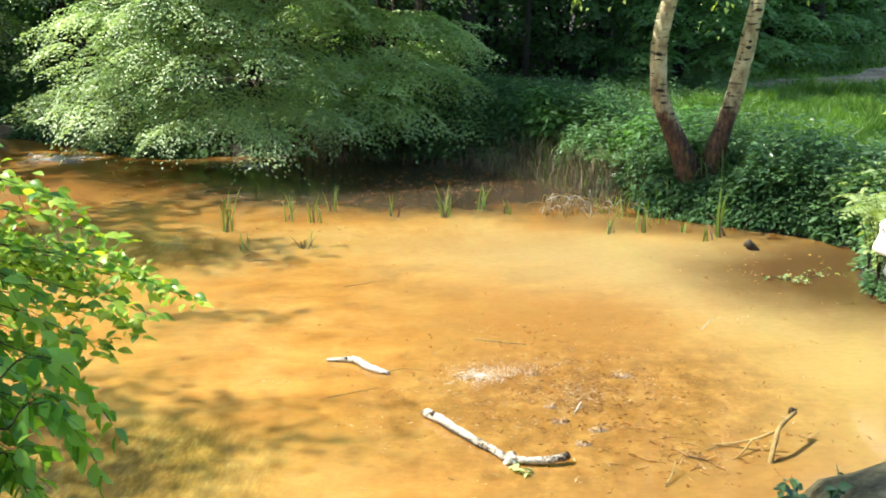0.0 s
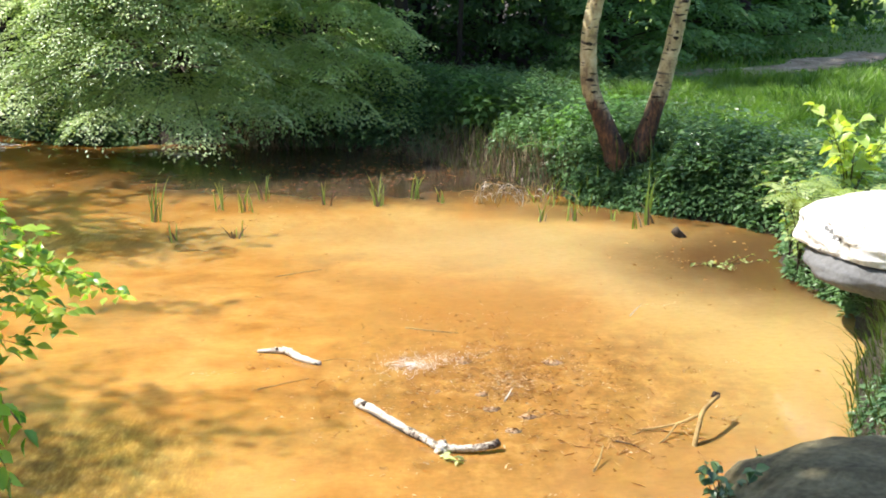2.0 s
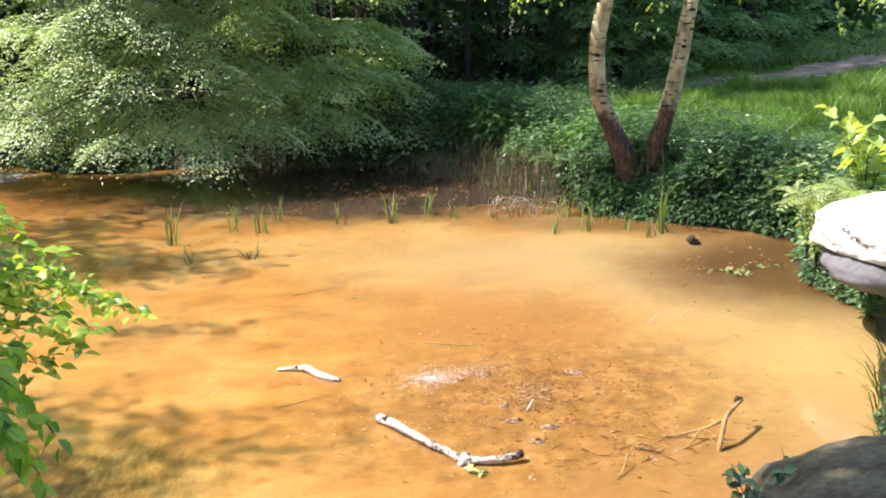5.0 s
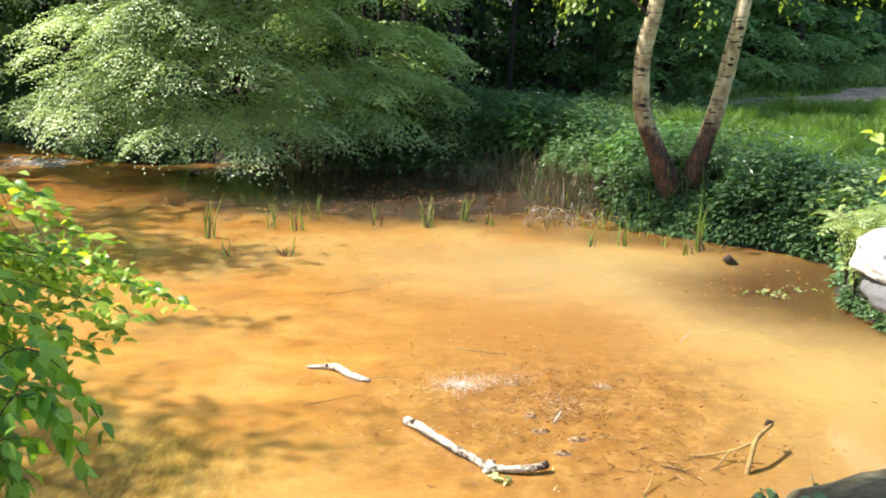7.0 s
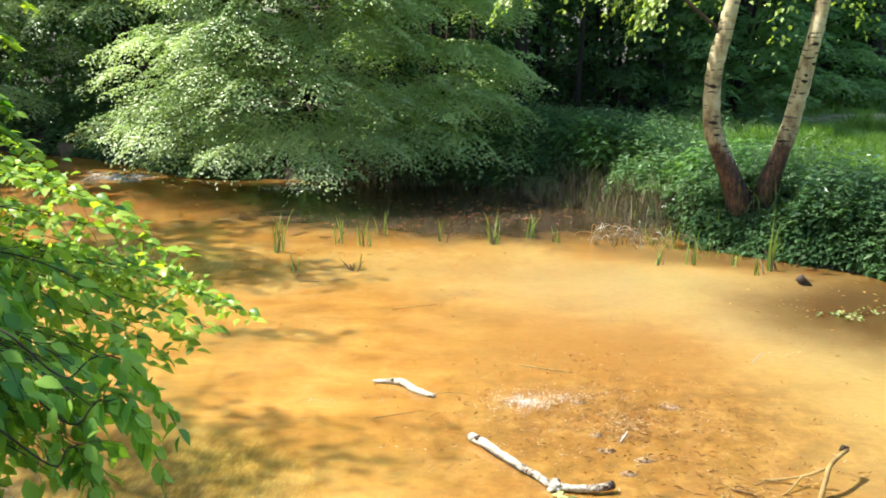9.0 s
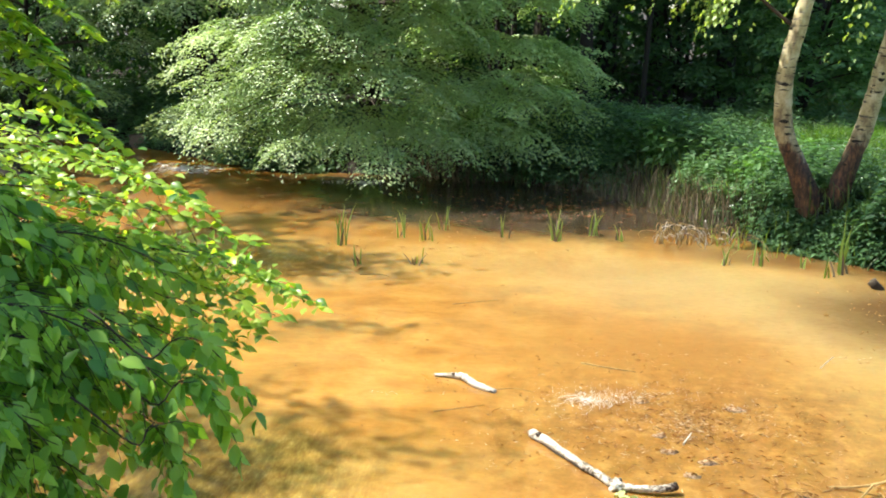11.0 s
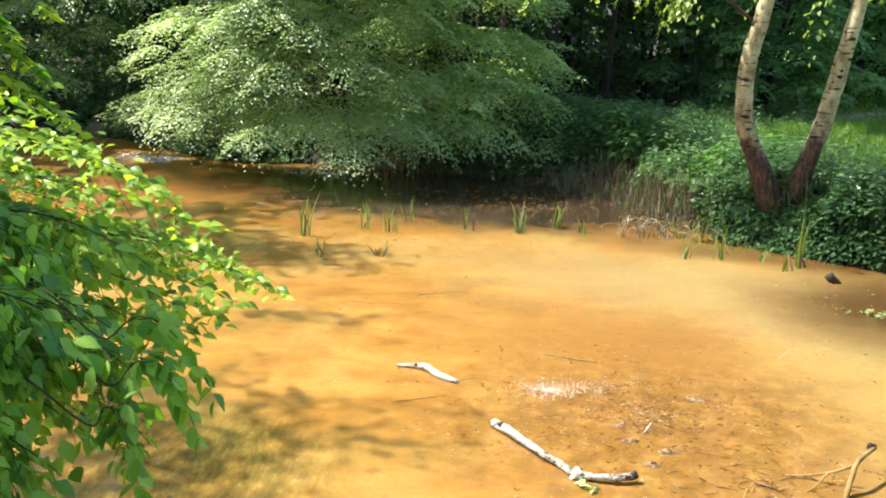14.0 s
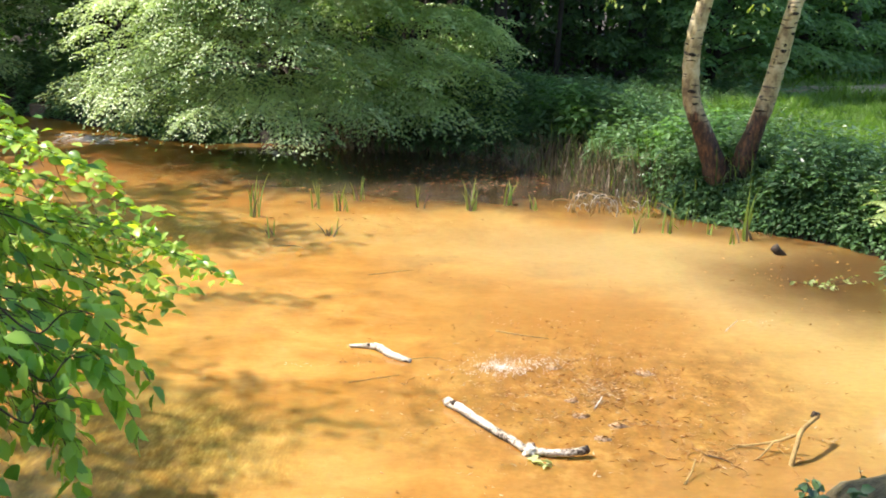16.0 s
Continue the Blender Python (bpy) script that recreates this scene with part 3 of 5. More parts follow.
def tiered_bush(name, base, centre, reach, z0, z1, boughs, leaf, mat, label, seed, stems=6, sweep=(150, 390), low=1.12, top=0.62, gap=0.03,
                tier=0.45, size=1.0, category="bush"):
    """A spreading bush whose boughs lie in tiers, each ending in flat drooping fronds with gaps of shade between."""
    r = np.random.default_rng(seed)
    ob = thing(name, *base, label, category)
    base = np.array(base, float)
    foot = []
    for k in range(stems):
        a = 2 * math.pi * k / stems + r.random()
        topz = z1 * (0.75 + 0.3 * r.random())
        end = np.array([centre[0] + math.cos(a) * reach[0] * 0.3, centre[1] + math.sin(a) * reach[1] * 0.3, topz])
        pts = bezier((0, 0, -0.15), (0.12 * math.cos(a), 0.12 * math.sin(a), 0.5), (end - base) * (0.6, 0.6, 0.6), end - base, 12)
        tube("stem", pts, np.linspace(0.06, 0.012, 12), M_BARK, ob, 7, 0.12, seed + k)
        foot.append(pts + base)
    foot = np.vstack(foot)
    P, D, N, L, bV, bF = [], [], [], [], [], []
    levels = max(2, int((z1 - z0) / tier))
    for lv in range(levels):
        u = (lv + 0.5) / levels
        R = low + (top - low) * u ** 0.9
        for ring, share in ((1.0, 1.0), (0.6, 0.45)):
            count = max(3, int(boughs / levels * share / 1.6))
            for k in range(count):
                a = radians(sweep[0] + (sweep[1] - sweep[0]) * (k + 0.5 + 0.5 * (lv % 2) + r.normal(0, 0.2)) / (count + 0.5))
                q = R * ring * (0.82 + 0.26 * r.random())
                z = z0 + (z1 - z0) * u + r.normal(0, 0.09) + 0.12 * (1 - ring)
                end = np.array([centre[0] + math.cos(a) * reach[0] * q, centre[1] + math.sin(a) * reach[1] * q, z])
                near_ = foot[np.argmin(np.linalg.norm(foot - (end * 0.3 + np.array([*centre, max(0.3, z - 0.4)]) * 0.7), axis=1))]
                c = bezier(near_, near_ * 0.6 + end * 0.4 + (0, 0, 0.16), near_ * 0.3 + end * 0.7 + (0, 0, 0.14), end, 10)
                V, F = tube_arrays(c - base, np.linspace(0.014, 0.003, 10), 4)
                off = len(bV)
                bV += V
                bF += [tuple(i + off for i in f) for f in F]
                out = unit((end - near_) * (1, 1, 0.12))
                ln = (0.42 + 0.28 * r.random()) * size
                for i, ang, f in ((8, 0.0, 1.0), (8, 0.75, 0.8), (8, -0.75, 0.8), (6, 1.1, 0.75), (6, -1.1, 0.75), (5, 0.4, 0.7)):
                    ang += r.normal(0, 0.2)
                    d2 = np.array([out[0] * math.cos(ang) - out[1] * math.sin(ang), out[0] * math.sin(ang) + out[1] * math.cos(ang), out[2] + r.normal(0, 0.08)])
                    frond(c[i] + (0, 0, 0.03 * r.normal()), d2, ln * f, (0.15 + 0.08 * r.random()) * size, r, leaf, P, D, N, L, gap)
    mesh_ob("brushwood", bV, bF, M_TWIGBARK, ob)
    P, D, N, L = np.vstack(P), np.vstack(D), np.vstack(N), np.concatenate(L)
    keep = P[:, 2] > 0.05
    V, F = leaf_arrays(P[keep] - base, D[keep], N[keep], L[keep], L[keep] * 0.48)
    array_ob("crown", V, F, mat, ob)
    return ob


tiered_bush("hornbeam_bush", (-2.5, 12.4, 0.4), (-2.6, 11.2), (2.0, 1.4), 0.42, 3.8, 92, 0.053, M_BUSH,
            "broad green bush with tiers of drooping sunlit branches over water", 11, stems=7, sweep=(178, 350), gap=0.025, tier=0.56, size=1.25, top=0.56)
tiered_bush("hornbeam_bush", (-0.7, 12.4, 0.4), (-0.9, 12.0), (1.15, 1.15), 0.35, 4.1, 62, 0.065, M_BUSH_LIFTED,
            "green bush half in shade at the water's edge", 12, stems=4, sweep=(200, 400), gap=0.027, tier=0.52, size=1.25)
tiered_bush("hawthorn_bush", (-5.2, 13.6, 0.4), (-5.3, 13.5), (1.7, 1.1), 1.9, 4.1, 40, 0.07, M_BUSH2,
            "pale grey-green bush beside the stream mouth", 13, stems=4, sweep=(170, 370), gap=0.034, tier=0.5, size=1.2)
tiered_bush("hawthorn_bush", (-8.6, 14.2, 0.5), (-8.4, 14.0), (2.2, 1.3), 0.7, 4.0, 60, 0.065, M_BUSH2,
            "pale green bush on the stream bank", 14, stems=4, sweep=(180, 380), gap=0.04)
tiered_bush("elder_bush", (3.7, 14.8, 0.6), (3.8, 14.6), (1.2, 1.0), 0.9, 3.0, 26, 0.10, M_ELDER,
            "green elder bush behind the birch", 15, stems=4, gap=0.055)
tiered_bush("elder_bush", (6.4, 17.4, 0.7), (6.2, 17.2), (2.3, 1.2), 0.8, 2.6, 40, 0.10, M_ELDER,
            "low spreading green bush beside the path", 16, stems=4, gap=0.055)
tiered_bush("elder_bush", (5.2, 16.2, 0.7), (5.2, 16.0), (1.3, 1.0), 0.8, 3.4, 28, 0.10, M_ELDER,
            "tall green elder bush at the wood's edge", 18, stems=4, gap=0.055)
tiered_bush("elder_bush", (2.0, 15.8, 0.6), (1.9, 15.6), (1.3, 1.0), 0.9, 3.0, 24, 0.10, M_FOREST,
            "dark green bush in the wood's shade", 17, stems=3, gap=0.055)


def birch():
    ob = thing("birch_tree", 2.37, 8.5, 0.18, "birch with two cream stems rising from one dark foot", "tree")
    base = np.array([2.37, 8.5, 0.18])
    eye, k = np.array([0, 0, 2.1]), 1.07
    left = spline([(2.14, 7.93, 0.2), (2.10, 7.91, 0.55), (1.97, 7.9, 0.86), (1.845, 7.9, 1.15), (1.815, 7.9, 1.45), (1.83, 7.9, 1.72),
                   (1.90, 7.92, 2.05), (2.0, 7.98, 2.7), (1.95, 8.1, 3.8), (1.8, 8.2, 5.5), (1.75, 8.3, 8.0)], 60)
    left = eye + (left - eye) * k - base
    right = spline([(2.28, 7.95, 0.2), (2.33, 7.94, 0.55), (2.40, 7.92, 0.86), (2.475, 7.9, 1.15), (2.53, 7.9, 1.45), (2.575, 7.9, 1.73),
                    (2.625, 7.9, 2.02), (2.75, 7.95, 2.8), (2.95, 8.0, 3.8), (3.15, 8.1, 5.5), (3.2, 8.2, 7.6)], 60)
    right = eye + (right - eye) * k - base
    rl = np.interp(np.linspace(0, 1, 60), [0, 0.1, 0.22, 0.5, 0.62, 1], [0.155, 0.112, 0.083, 0.073, 0.066, 0.02])
    tube("stem", left, rl, M_BIRCH, ob, 16, 0.07, 3)
    tube("stem", right, rl * 0.95, M_BIRCH, ob, 16, 0.07, 4)
    # flared foot
    bm = bmesh.new()
    bmesh.ops.create_icosphere(bm, subdivisions=4, radius=1.0)
    for v in bm.verts:
        n = noise.noise(v.co * 2.2) * 0.22 + noise.noise(v.co * 6) * 0.08
        v.co = Vector((v.co.x * 0.2, v.co.y * 0.15, v.co.z * 0.26)) * (1 + n)
        if v.co.z < 0:
            v.co.x *= 1.25
            v.co.y *= 1.25
    me = bpy.data.meshes.new("foot")
    bm.to_mesh(me)
    bm.free()
    me.materials.append(M_FOOT)
    me.polygons.foreach_set("use_smooth", [True] * len(me.polygons))
    f = new("foot", me)
    f.parent = ob
    f.location = (0.0, 0.0, 0.09)
    f["label"] = "dark flared foot"
    # dark scars across the stems
    r = np.random.default_rng(21)
    for line, rad in ((left, rl), (right, rl * 0.95)):
        for k in range(20):
            i = int(9 + 26 * r.random())
            a = -math.pi / 2 + r.normal(0, 0.9)
            span = 0.15 + 0.65 * r.random() ** 2
            hgt = 0.005 + 0.013 * r.random() ** 2
            V, F = [], []
            for j in range(7):
                aj = a + (j / 6 - 0.5) * 2 * span
                taper = math.sin(math.pi * (0.08 + 0.84 * j / 6))
                q = line[i] + np.array([math.cos(aj), math.sin(aj), 0]) * rad[i] * 1.045 + np.array([0, 0, 0.003 * math.sin(j * 1.1 + k)])
                out = np.array([math.cos(aj), math.sin(aj), 0]) * 0.006 * taper
                V += [q + (0, 0, hgt * taper), q + out, q - (0, 0, hgt * taper)]
            for j in range(6):
                F += [(j * 3, j * 3 + 1, j * 3 + 4, j * 3 + 3), (j * 3 + 1, j * 3 + 2, j * 3 + 5, j * 3 + 4)]
            mesh_ob("bark_scar", V, F, M_BARK, ob)
    # crown, and thin sprays that hang into the open space
    P, D, L = [], [], []
    for k in range(90):
        line = left if k % 2 else right
        i = r.integers(42, 60)
        a = r.random() * 2 * math.pi
        reach = 0.6 + 1.6 * r.random()
        p0 = line[i]
        p1 = p0 + np.array([math.cos(a) * reach, math.sin(a) * reach, 0.3 - 0.8 * r.random()])
        for s in range(4):
            q = p0 + (p1 - p0) * (0.5 + 0.5 * r.random())
            P.append(q), D.append(np.array([math.cos(a), math.sin(a), -0.6]) + r.normal(0, 0.4, 3)), L.append(0.4 + 0.3 * r.random())
    Pl, Dl, Nl, Ll = branch_sprays(P, D, L, 55, 0.05, r, droop=0.8)
    V, F = leaf_arrays(Pl, Dl, Nl, Ll, Ll * 0.75)
    array_ob("crown", V, F, M_BIRCHLEAF, ob)
    # one low bough to the left whose sprays hang over the bank
    c = bezier(left[34], left[34] + (-0.4, 0.1, 0.25), (-1.2, 0.15, 2.75), (-2.1, 0.2, 2.36), 16)
    tube("branch", c, np.linspace(0.02, 0.005, 16), M_TWIGBARK, ob, 6)
    P, D, L = [], [], []
    for k in range(85):
        i = r.integers(6, 16)
        P.append(c[i] + r.normal(0, 0.04, 3)), D.append(np.array([-0.5, r.normal(0, 0.5), -0.5])), L.append(0.16 + 0.26 * r.random() ** 2)
    Pl, Dl, Nl, Ll = branch_sprays(P, D, L, 75, 0.045, r, droop=0.5)
    V, F = leaf_arrays(Pl, Dl, Nl, Ll, Ll * 0.75)
    array_ob("branch_leaves", V, F, M_BIRCHLEAF, ob, "hanging pale green birch leaves")


birch()


def forest_tree(x, y, h, rad, seed, lean=(0, 0), crown_low=3.2, wide=2.3, n=1500, label="tall shaded tree with a dark trunk"):
    r = np.random.default_rng(seed)
    ob = thing("tree", x, y, float(ground_z(x, y)) - 0.1, label, "tree", "trees of the wood")
    pts = spline([(0, 0, 0), (lean[0] * 0.3, lean[1] * 0.3, h * 0.3), (lean[0] + r.normal(0, 0.1), lean[1], h * 0.65), (lean[0] * 1.2, lean[1], h)], 16)
    tube("trunk", pts, np.linspace(rad * 1.25, rad * 0.25, 16) * np.where(np.arange(16) == 0, 1.3, 1), M_BARK, ob, 10, 0.08, seed)
    for k in range(9):
        i = r.integers(6, 14)
        a = r.random() * 2 * math.pi
        end = pts[i] + np.array([math.cos(a) * (1.3 + r.random()), math.sin(a) * (1.3 + r.random()), 0.6 - 0.7 * r.random()])
        c = bezier(pts[i], pts[i] + (end - pts[i]) * 0.4 + (0, 0, 0.3), end * 0.5 + pts[i] * 0.5 + (0, 0, 0.3), end, 7)
        tube("limb", c, np.linspace(rad * 0.4, 0.012, 7), M_BARK, ob, 5)
    a, u, v = r.random(n) * 2 * math.pi, r.random(n) ** 0.5, r.random(n)
    R = wide * (0.55 + 0.6 * np.sin(math.pi * np.clip(v, 0.08, 0.95)))
    z = crown_low + (h + 0.8 - crown_low) * v
    Pn = np.stack([np.cos(a) * u * R + lean[0], np.sin(a) * u * R + lean[1], z + 0.4 * np.sin(a * 3 + seed)], 1)
    Dn = np.stack([np.cos(a), np.sin(a), -0.6 + 0 * a], 1) + r.normal(0, 0.4, (n, 3))
    Nn = np.array([0, 0, 1.0]) + r.normal(0, 0.5, (n, 3))
    Ls = 0.24 + 0.2 * r.random(n)
    V, F = leaf_arrays(Pn, Dn, Nn, Ls, Ls * 0.7)
    array_ob("crown", V, F, M_FOREST, ob)
    return ob


TREES = [(-0.5, 12.7, 7.0, 0.11, (1.3, 0.4)), (0.35, 14.2, 8, 0.09, (0.2, 0)), (1.25, 14.4, 7.5, 0.035, (0.4, 0)),
         (-2.4, 15.6, 8, 0.13, (0, 0)), (-4.3, 15.5, 8, 0.16, (0, 0)), (-6.8, 16.8, 8, 0.15, (0, 0)),
         (-0.9, 15.6, 9, 0.14, (0, 0)), (0.8, 16.8, 9, 0.16, (0, 0)), (3.0, 17.5, 9, 0.15, (0, 0)), (-3.0, 17.8, 9, 0.17, (0, 0)),
         (5.0, 19.5, 9, 0.15, (0.2, 0)), (8.0, 20.5, 8, 0.14, (0.5, 0)), (-6.0, 19.0, 9, 0.18, (0, 0)), (-9.5, 17.5, 9, 0.18, (0, 0)),
         (2.0, 20.5, 9, 0.18, (0, 0)), (-1.5, 20.5, 9, 0.18, (0, 0)), (10.2, 23.5, 8, 0.17, (0, 0)), (11.4, 24.5, 8, 0.18, (0, 0)),
         # the next tree is out of view, added to shade the stream bank
         (-10.4, 12.8, 7, 0.15, (0, 0)), (6.8, 21.5, 9, 0.15, (0, 0)),
         # five trees added for the shade they throw over the far lawn
         (8.8, 22.0, 9, 0.16, (0, 0)), (9.5, 24.0, 10, 0.16, (0, 0)), (9.5, 28.0, 13, 0.22, (0, 0)), (13.0, 34.0, 14, 0.24, (0, 0)), (15.5, 40.0, 15, 0.25, (0, 0))]
for k, (x, y, h, rad, lean) in enumerate(TREES):
    slim = x > -1 and y < 16
    forest_tree(x, y, h, rad, 100 + k, lean, 5.0 if slim else 3.2, 0.8 if slim else 2.3 if x < 4 else 2.9 if y < 26 else 4.6, 350 if slim else 1500 if x < 4 else 3000)


def shade_tree():
    """Unseen tree of the left bank, added to lean out and shade the stream mouth."""
    r = np.random.default_rng(140)
    ob = thing("tree", -7.4, 8.0, 0.5, "out-of-view leaning tree added to shade the stream mouth", "tree", "trees of the wood")
    pts = spline([(0, 0, 0), (0.1, 0.1, 1.5), (0.5, 0.3, 3.2), (0.9, 0.5, 4.6)], 14)
    tube("trunk", pts, np.linspace(0.16, 0.05, 14), M_BARK, ob, 10, 0.08, 2)
    P = []
    for cx, cy, cz, rx, ry, rz, m in ((1.7, 1.3, 3.9, 0.75, 0.45, 0.3, 190), (1.5, 0.2, 3.8, 0.8, 0.3, 0.3, 160), (0.6, 0.6, 4.6, 0.9, 0.9, 0.5, 700)):
        tube("limb", bezier(pts[9], pts[9] + (0.3, 0.1, 0.4), (cx - 0.5, cy, cz + 0.15), (cx, cy, cz), 10), np.linspace(0.03, 0.006, 10), M_BARK, ob, 6)
        P.append(r.normal(0, 0.55, (m, 3)) * (rx, ry, rz) + (cx, cy, cz))
    P = np.vstack(P)
    n = len(P)
    Ls = 0.10 + 0.08 * r.random(n)
    V, F = leaf_arrays(P, r.normal(0, 0.7, (n, 3)) + (0, 0, -0.4), np.array([0, 0, 1.0]) + r.normal(0, 0.5, (n, 3)), Ls, Ls * 0.65)
    array_ob("crown", V, F, M_BUSH, ob)


shade_tree()


def leaf_mass(name, n, box, leaf, mat, label, category, seed):
    """Uncountable far foliage: leaves in clumps through a stretch of the wood."""
    r = np.random.default_rng(seed)
    x0, x1, y0, y1, z0, z1 = box
    m = max(1, n // 60)
    cx, cy, cz = r.uniform(x0, x1, m), r.uniform(y0, y1, m), z0 + (z1 - z0) * r.random(m) ** 1.2
    idx = r.integers(0, m, n)
    P = np.stack([cx[idx], cy[idx], cz[idx]], 1) + r.normal(0, 1, (n, 3)) * (0.42, 0.42, 0.22)
    gz = ground_z(P[:, 0], P[:, 1])
    P[:, 2] = np.maximum(P[:, 2] + gz, gz + 0.05)
    D = r.normal(0, 1, (n, 3)) + (0, -0.3, -0.5)
    N = r.normal(0, 0.5, (n, 3)) + (0, -0.2, 0.8)
    L = leaf * (0.6 + 0.8 * r.random(n))
    V, F = leaf_arrays(P, D, N, L, L * 0.65)
    return tagged(array_ob(name, V, F, mat), label, category, kind="stuff")


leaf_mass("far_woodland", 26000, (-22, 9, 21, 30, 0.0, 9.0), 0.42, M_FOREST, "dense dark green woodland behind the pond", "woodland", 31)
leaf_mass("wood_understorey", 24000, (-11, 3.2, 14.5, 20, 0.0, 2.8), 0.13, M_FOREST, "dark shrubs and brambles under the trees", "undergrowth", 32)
leaf_mass("far_hedge", 8000, (8, 12.2, 23, 27, 0.0, 4.5), 0.3, M_FOREST, "dark green trees at the lawn's edge", "hedge", 33)
leaf_mass("far_woodland", 9000, (-30, -17, 2, 26, 0.0, 6.0), 0.42, M_FOREST, "dense woodland along the stream", "woodland", 34)
leaf_mass("far_woodland", 9000, (20, 90, 75, 100, 0.0, 12.0), 1.6, M_FOREST, "distant trees beyond the lawn", "woodland", 35)
leaf_mass("far_woodland", 8000, (-16, 16, -14, -6, 0.0, 8.0), 0.6, M_FOREST, "woodland behind the near bank", "woodland", 36)


# ---------------------------------------------------------------- bank growth
def on_bank(r, n, box, d0, d1):
    x = r.uniform(box[0], box[1], n)
    y = r.uniform(box[2], box[3], n)
    d = pond_distance(x, y)
    k = (d > d0) & (d < d1)
    return x[k], y[k], d[k]


def undergrowth(name, n, box, d0, d1, height, leaf, mat, label, seed, pairs=6, low=0.42, per=120):
    """Nettle-like plants: an upright stalk with pairs of hanging leaves."""
    r = np.random.default_rng(seed)
    cx, cy, _ = on_bank(r, max(20, n // per), box, d0, d1)
    nc = len(cx)
    R_, H_ = 0.2 + 0.25 * r.random(nc), height * (0.35 + 1.25 * r.random(nc))
    k = r.integers(0, nc, n)
    a, u = r.random(n) * 2 * math.pi, np.sqrt(r.random(n))
    x, y = cx[k] + np.cos(a) * u * R_[k], cy[k] + np.sin(a) * u * R_[k]
    d = pond_distance(x, y)
    ok = (d > d0) & (d < d1)
    x, y, d, u, k = x[ok], y[ok], d[ok], u[ok], k[ok]
    m = len(x)
    z = np.maximum(ground_z(x, y), 0.0)
    h = H_[k] * (1 - 0.45 * u ** 2) * (0.5 + 0.75 * r.random(m)) * (1 + 0.35 * wob(x, y, 1.3, seed))
    h = np.clip(h, height * 0.2, None) * (1 - 0.4 * np.clip((d - 0.7) / 1.8, 0, 1))
    h *= np.clip((d + 0.25) / 0.5, 0.5, 1)
    h *= 1 - 0.85 * np.exp(-(((x - 2.33) / 0.42) ** 2 + ((y - 8.2) / 0.4) ** 4))
    lean = r.normal(0, 0.2, (m, 2))
    lean[:, 1] -= 0.12
    turn, big = r.random(m) * 2 * math.pi, (0.7 + 0.7 * r.random(m)) * (0.9 + 0.4 * (wob(x, y, 1.7, seed + 4.0) > 0.25))
    P, D, N, L = [], [], [], []
    for k in range(pairs):
        t = low + (1 - low) * (k + 0.5) / pairs
        for sgn in (0, math.pi):
            a = turn + k * math.pi / 2 + sgn + r.normal(0, 0.25, m)
            out = np.stack([np.cos(a), np.sin(a), 0 * a], 1)
            base = np.stack([x + lean[:, 0] * h * t, y + lean[:, 1] * h * t, z + h * t + r.normal(0, 0.012, m)], 1)
            dz = (-0.45 + 0.6 * (t - low) / (1 - low)) + r.normal(0, 0.15, m)
            P.append(base), D.append(out + np.array([0, 0, 1.0]) * dz[:, None])
            N.append(np.array([0, -0.05, 1.0]) + out * 0.2 + r.normal(0, 0.22, (m, 3)))
            L.append(leaf * big * (1.25 - 0.75 * abs((t - low) / (1 - low) - 0.35)) * (0.8 + 0.4 * r.random(m)))
    L = np.concatenate(L)
    V, F = leaf_arrays(np.vstack(P), np.vstack(D), np.vstack(N), L, L * 0.46, 0.18)
    return tagged(array_ob(name, V, F, mat), label, "undergrowth", kind="stuff")


def grass(name, n, box, d0, d1, height, label, seed, mat=None, width=0.008, lean=(0, 0)):
    r = np.random.default_rng(seed)
    x, y, d = on_bank(r, n, box, d0, d1)
    off = np.min(np.hypot(x[:, None] - PATH_LINE[:, 0], y[:, None] - PATH_LINE[:, 1]), axis=1)
    ok = off > 0.62 + 0.5 * wob(x, y, 2.6, 3.0)
    x, y = x[ok], y[ok]
    m = len(x)
    z = ground_z(x, y)
    h = height * (0.5 + 0.8 * r.random(m)) * (1 + 0.45 * wob(x, y, 2.1, seed))
    a = r.random(m) * 2 * math.pi
    s = np.stack([np.cos(a), np.sin(a), 0 * a], 1) * (width * (0.6 + 0.8 * r.random(m)))[:, None]
    bend = r.normal(0, 0.35, (m, 3)) * (1, 1, 0) + (lean[0], lean[1], 0)
    p0 = np.stack([x, y, z - 0.01], 1)
    p1 = p0 + (0, 0, 1) * (h * 0.6)[:, None] + bend * (h * 0.3)[:, None]
    p2 = p0 + (0, 0, 1) * (h * 0.92)[:, None] + bend * (h * 0.95)[:, None]
    V = np.stack([p0 - s, p0 + s, p1 - s * 0.7, p1 + s * 0.7, p2], 1).reshape(-1, 3)
    tri = np.array([[0, 1, 3], [0, 3, 2], [2, 3, 4]])
    F = (np.arange(m)[:, None, None] * 5 + tri[None]).reshape(-1, 3)
    return tagged(array_ob(name, V, F, mat or M_GRASS), label, "grass", kind="stuff")


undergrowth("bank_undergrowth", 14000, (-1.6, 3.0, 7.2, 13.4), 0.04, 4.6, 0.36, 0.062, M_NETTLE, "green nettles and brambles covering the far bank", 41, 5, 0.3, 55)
undergrowth("bank_undergrowth", 2300, (2.2, 5.6, 6.3, 9.6), 0.06, 1.1, 0.40, 0.062, M_NETTLE, "dark green nettles along the water's edge", 42, 5, 0.42, 26)
undergrowth("bank_undergrowth", 330, (2.2, 4.6, 6.5, 8.6), 0.10, 0.7, 0.42, 0.075, M_BUSH2, "pale round-leaved plants among the nettles", 62, 4, 0.4, 12)
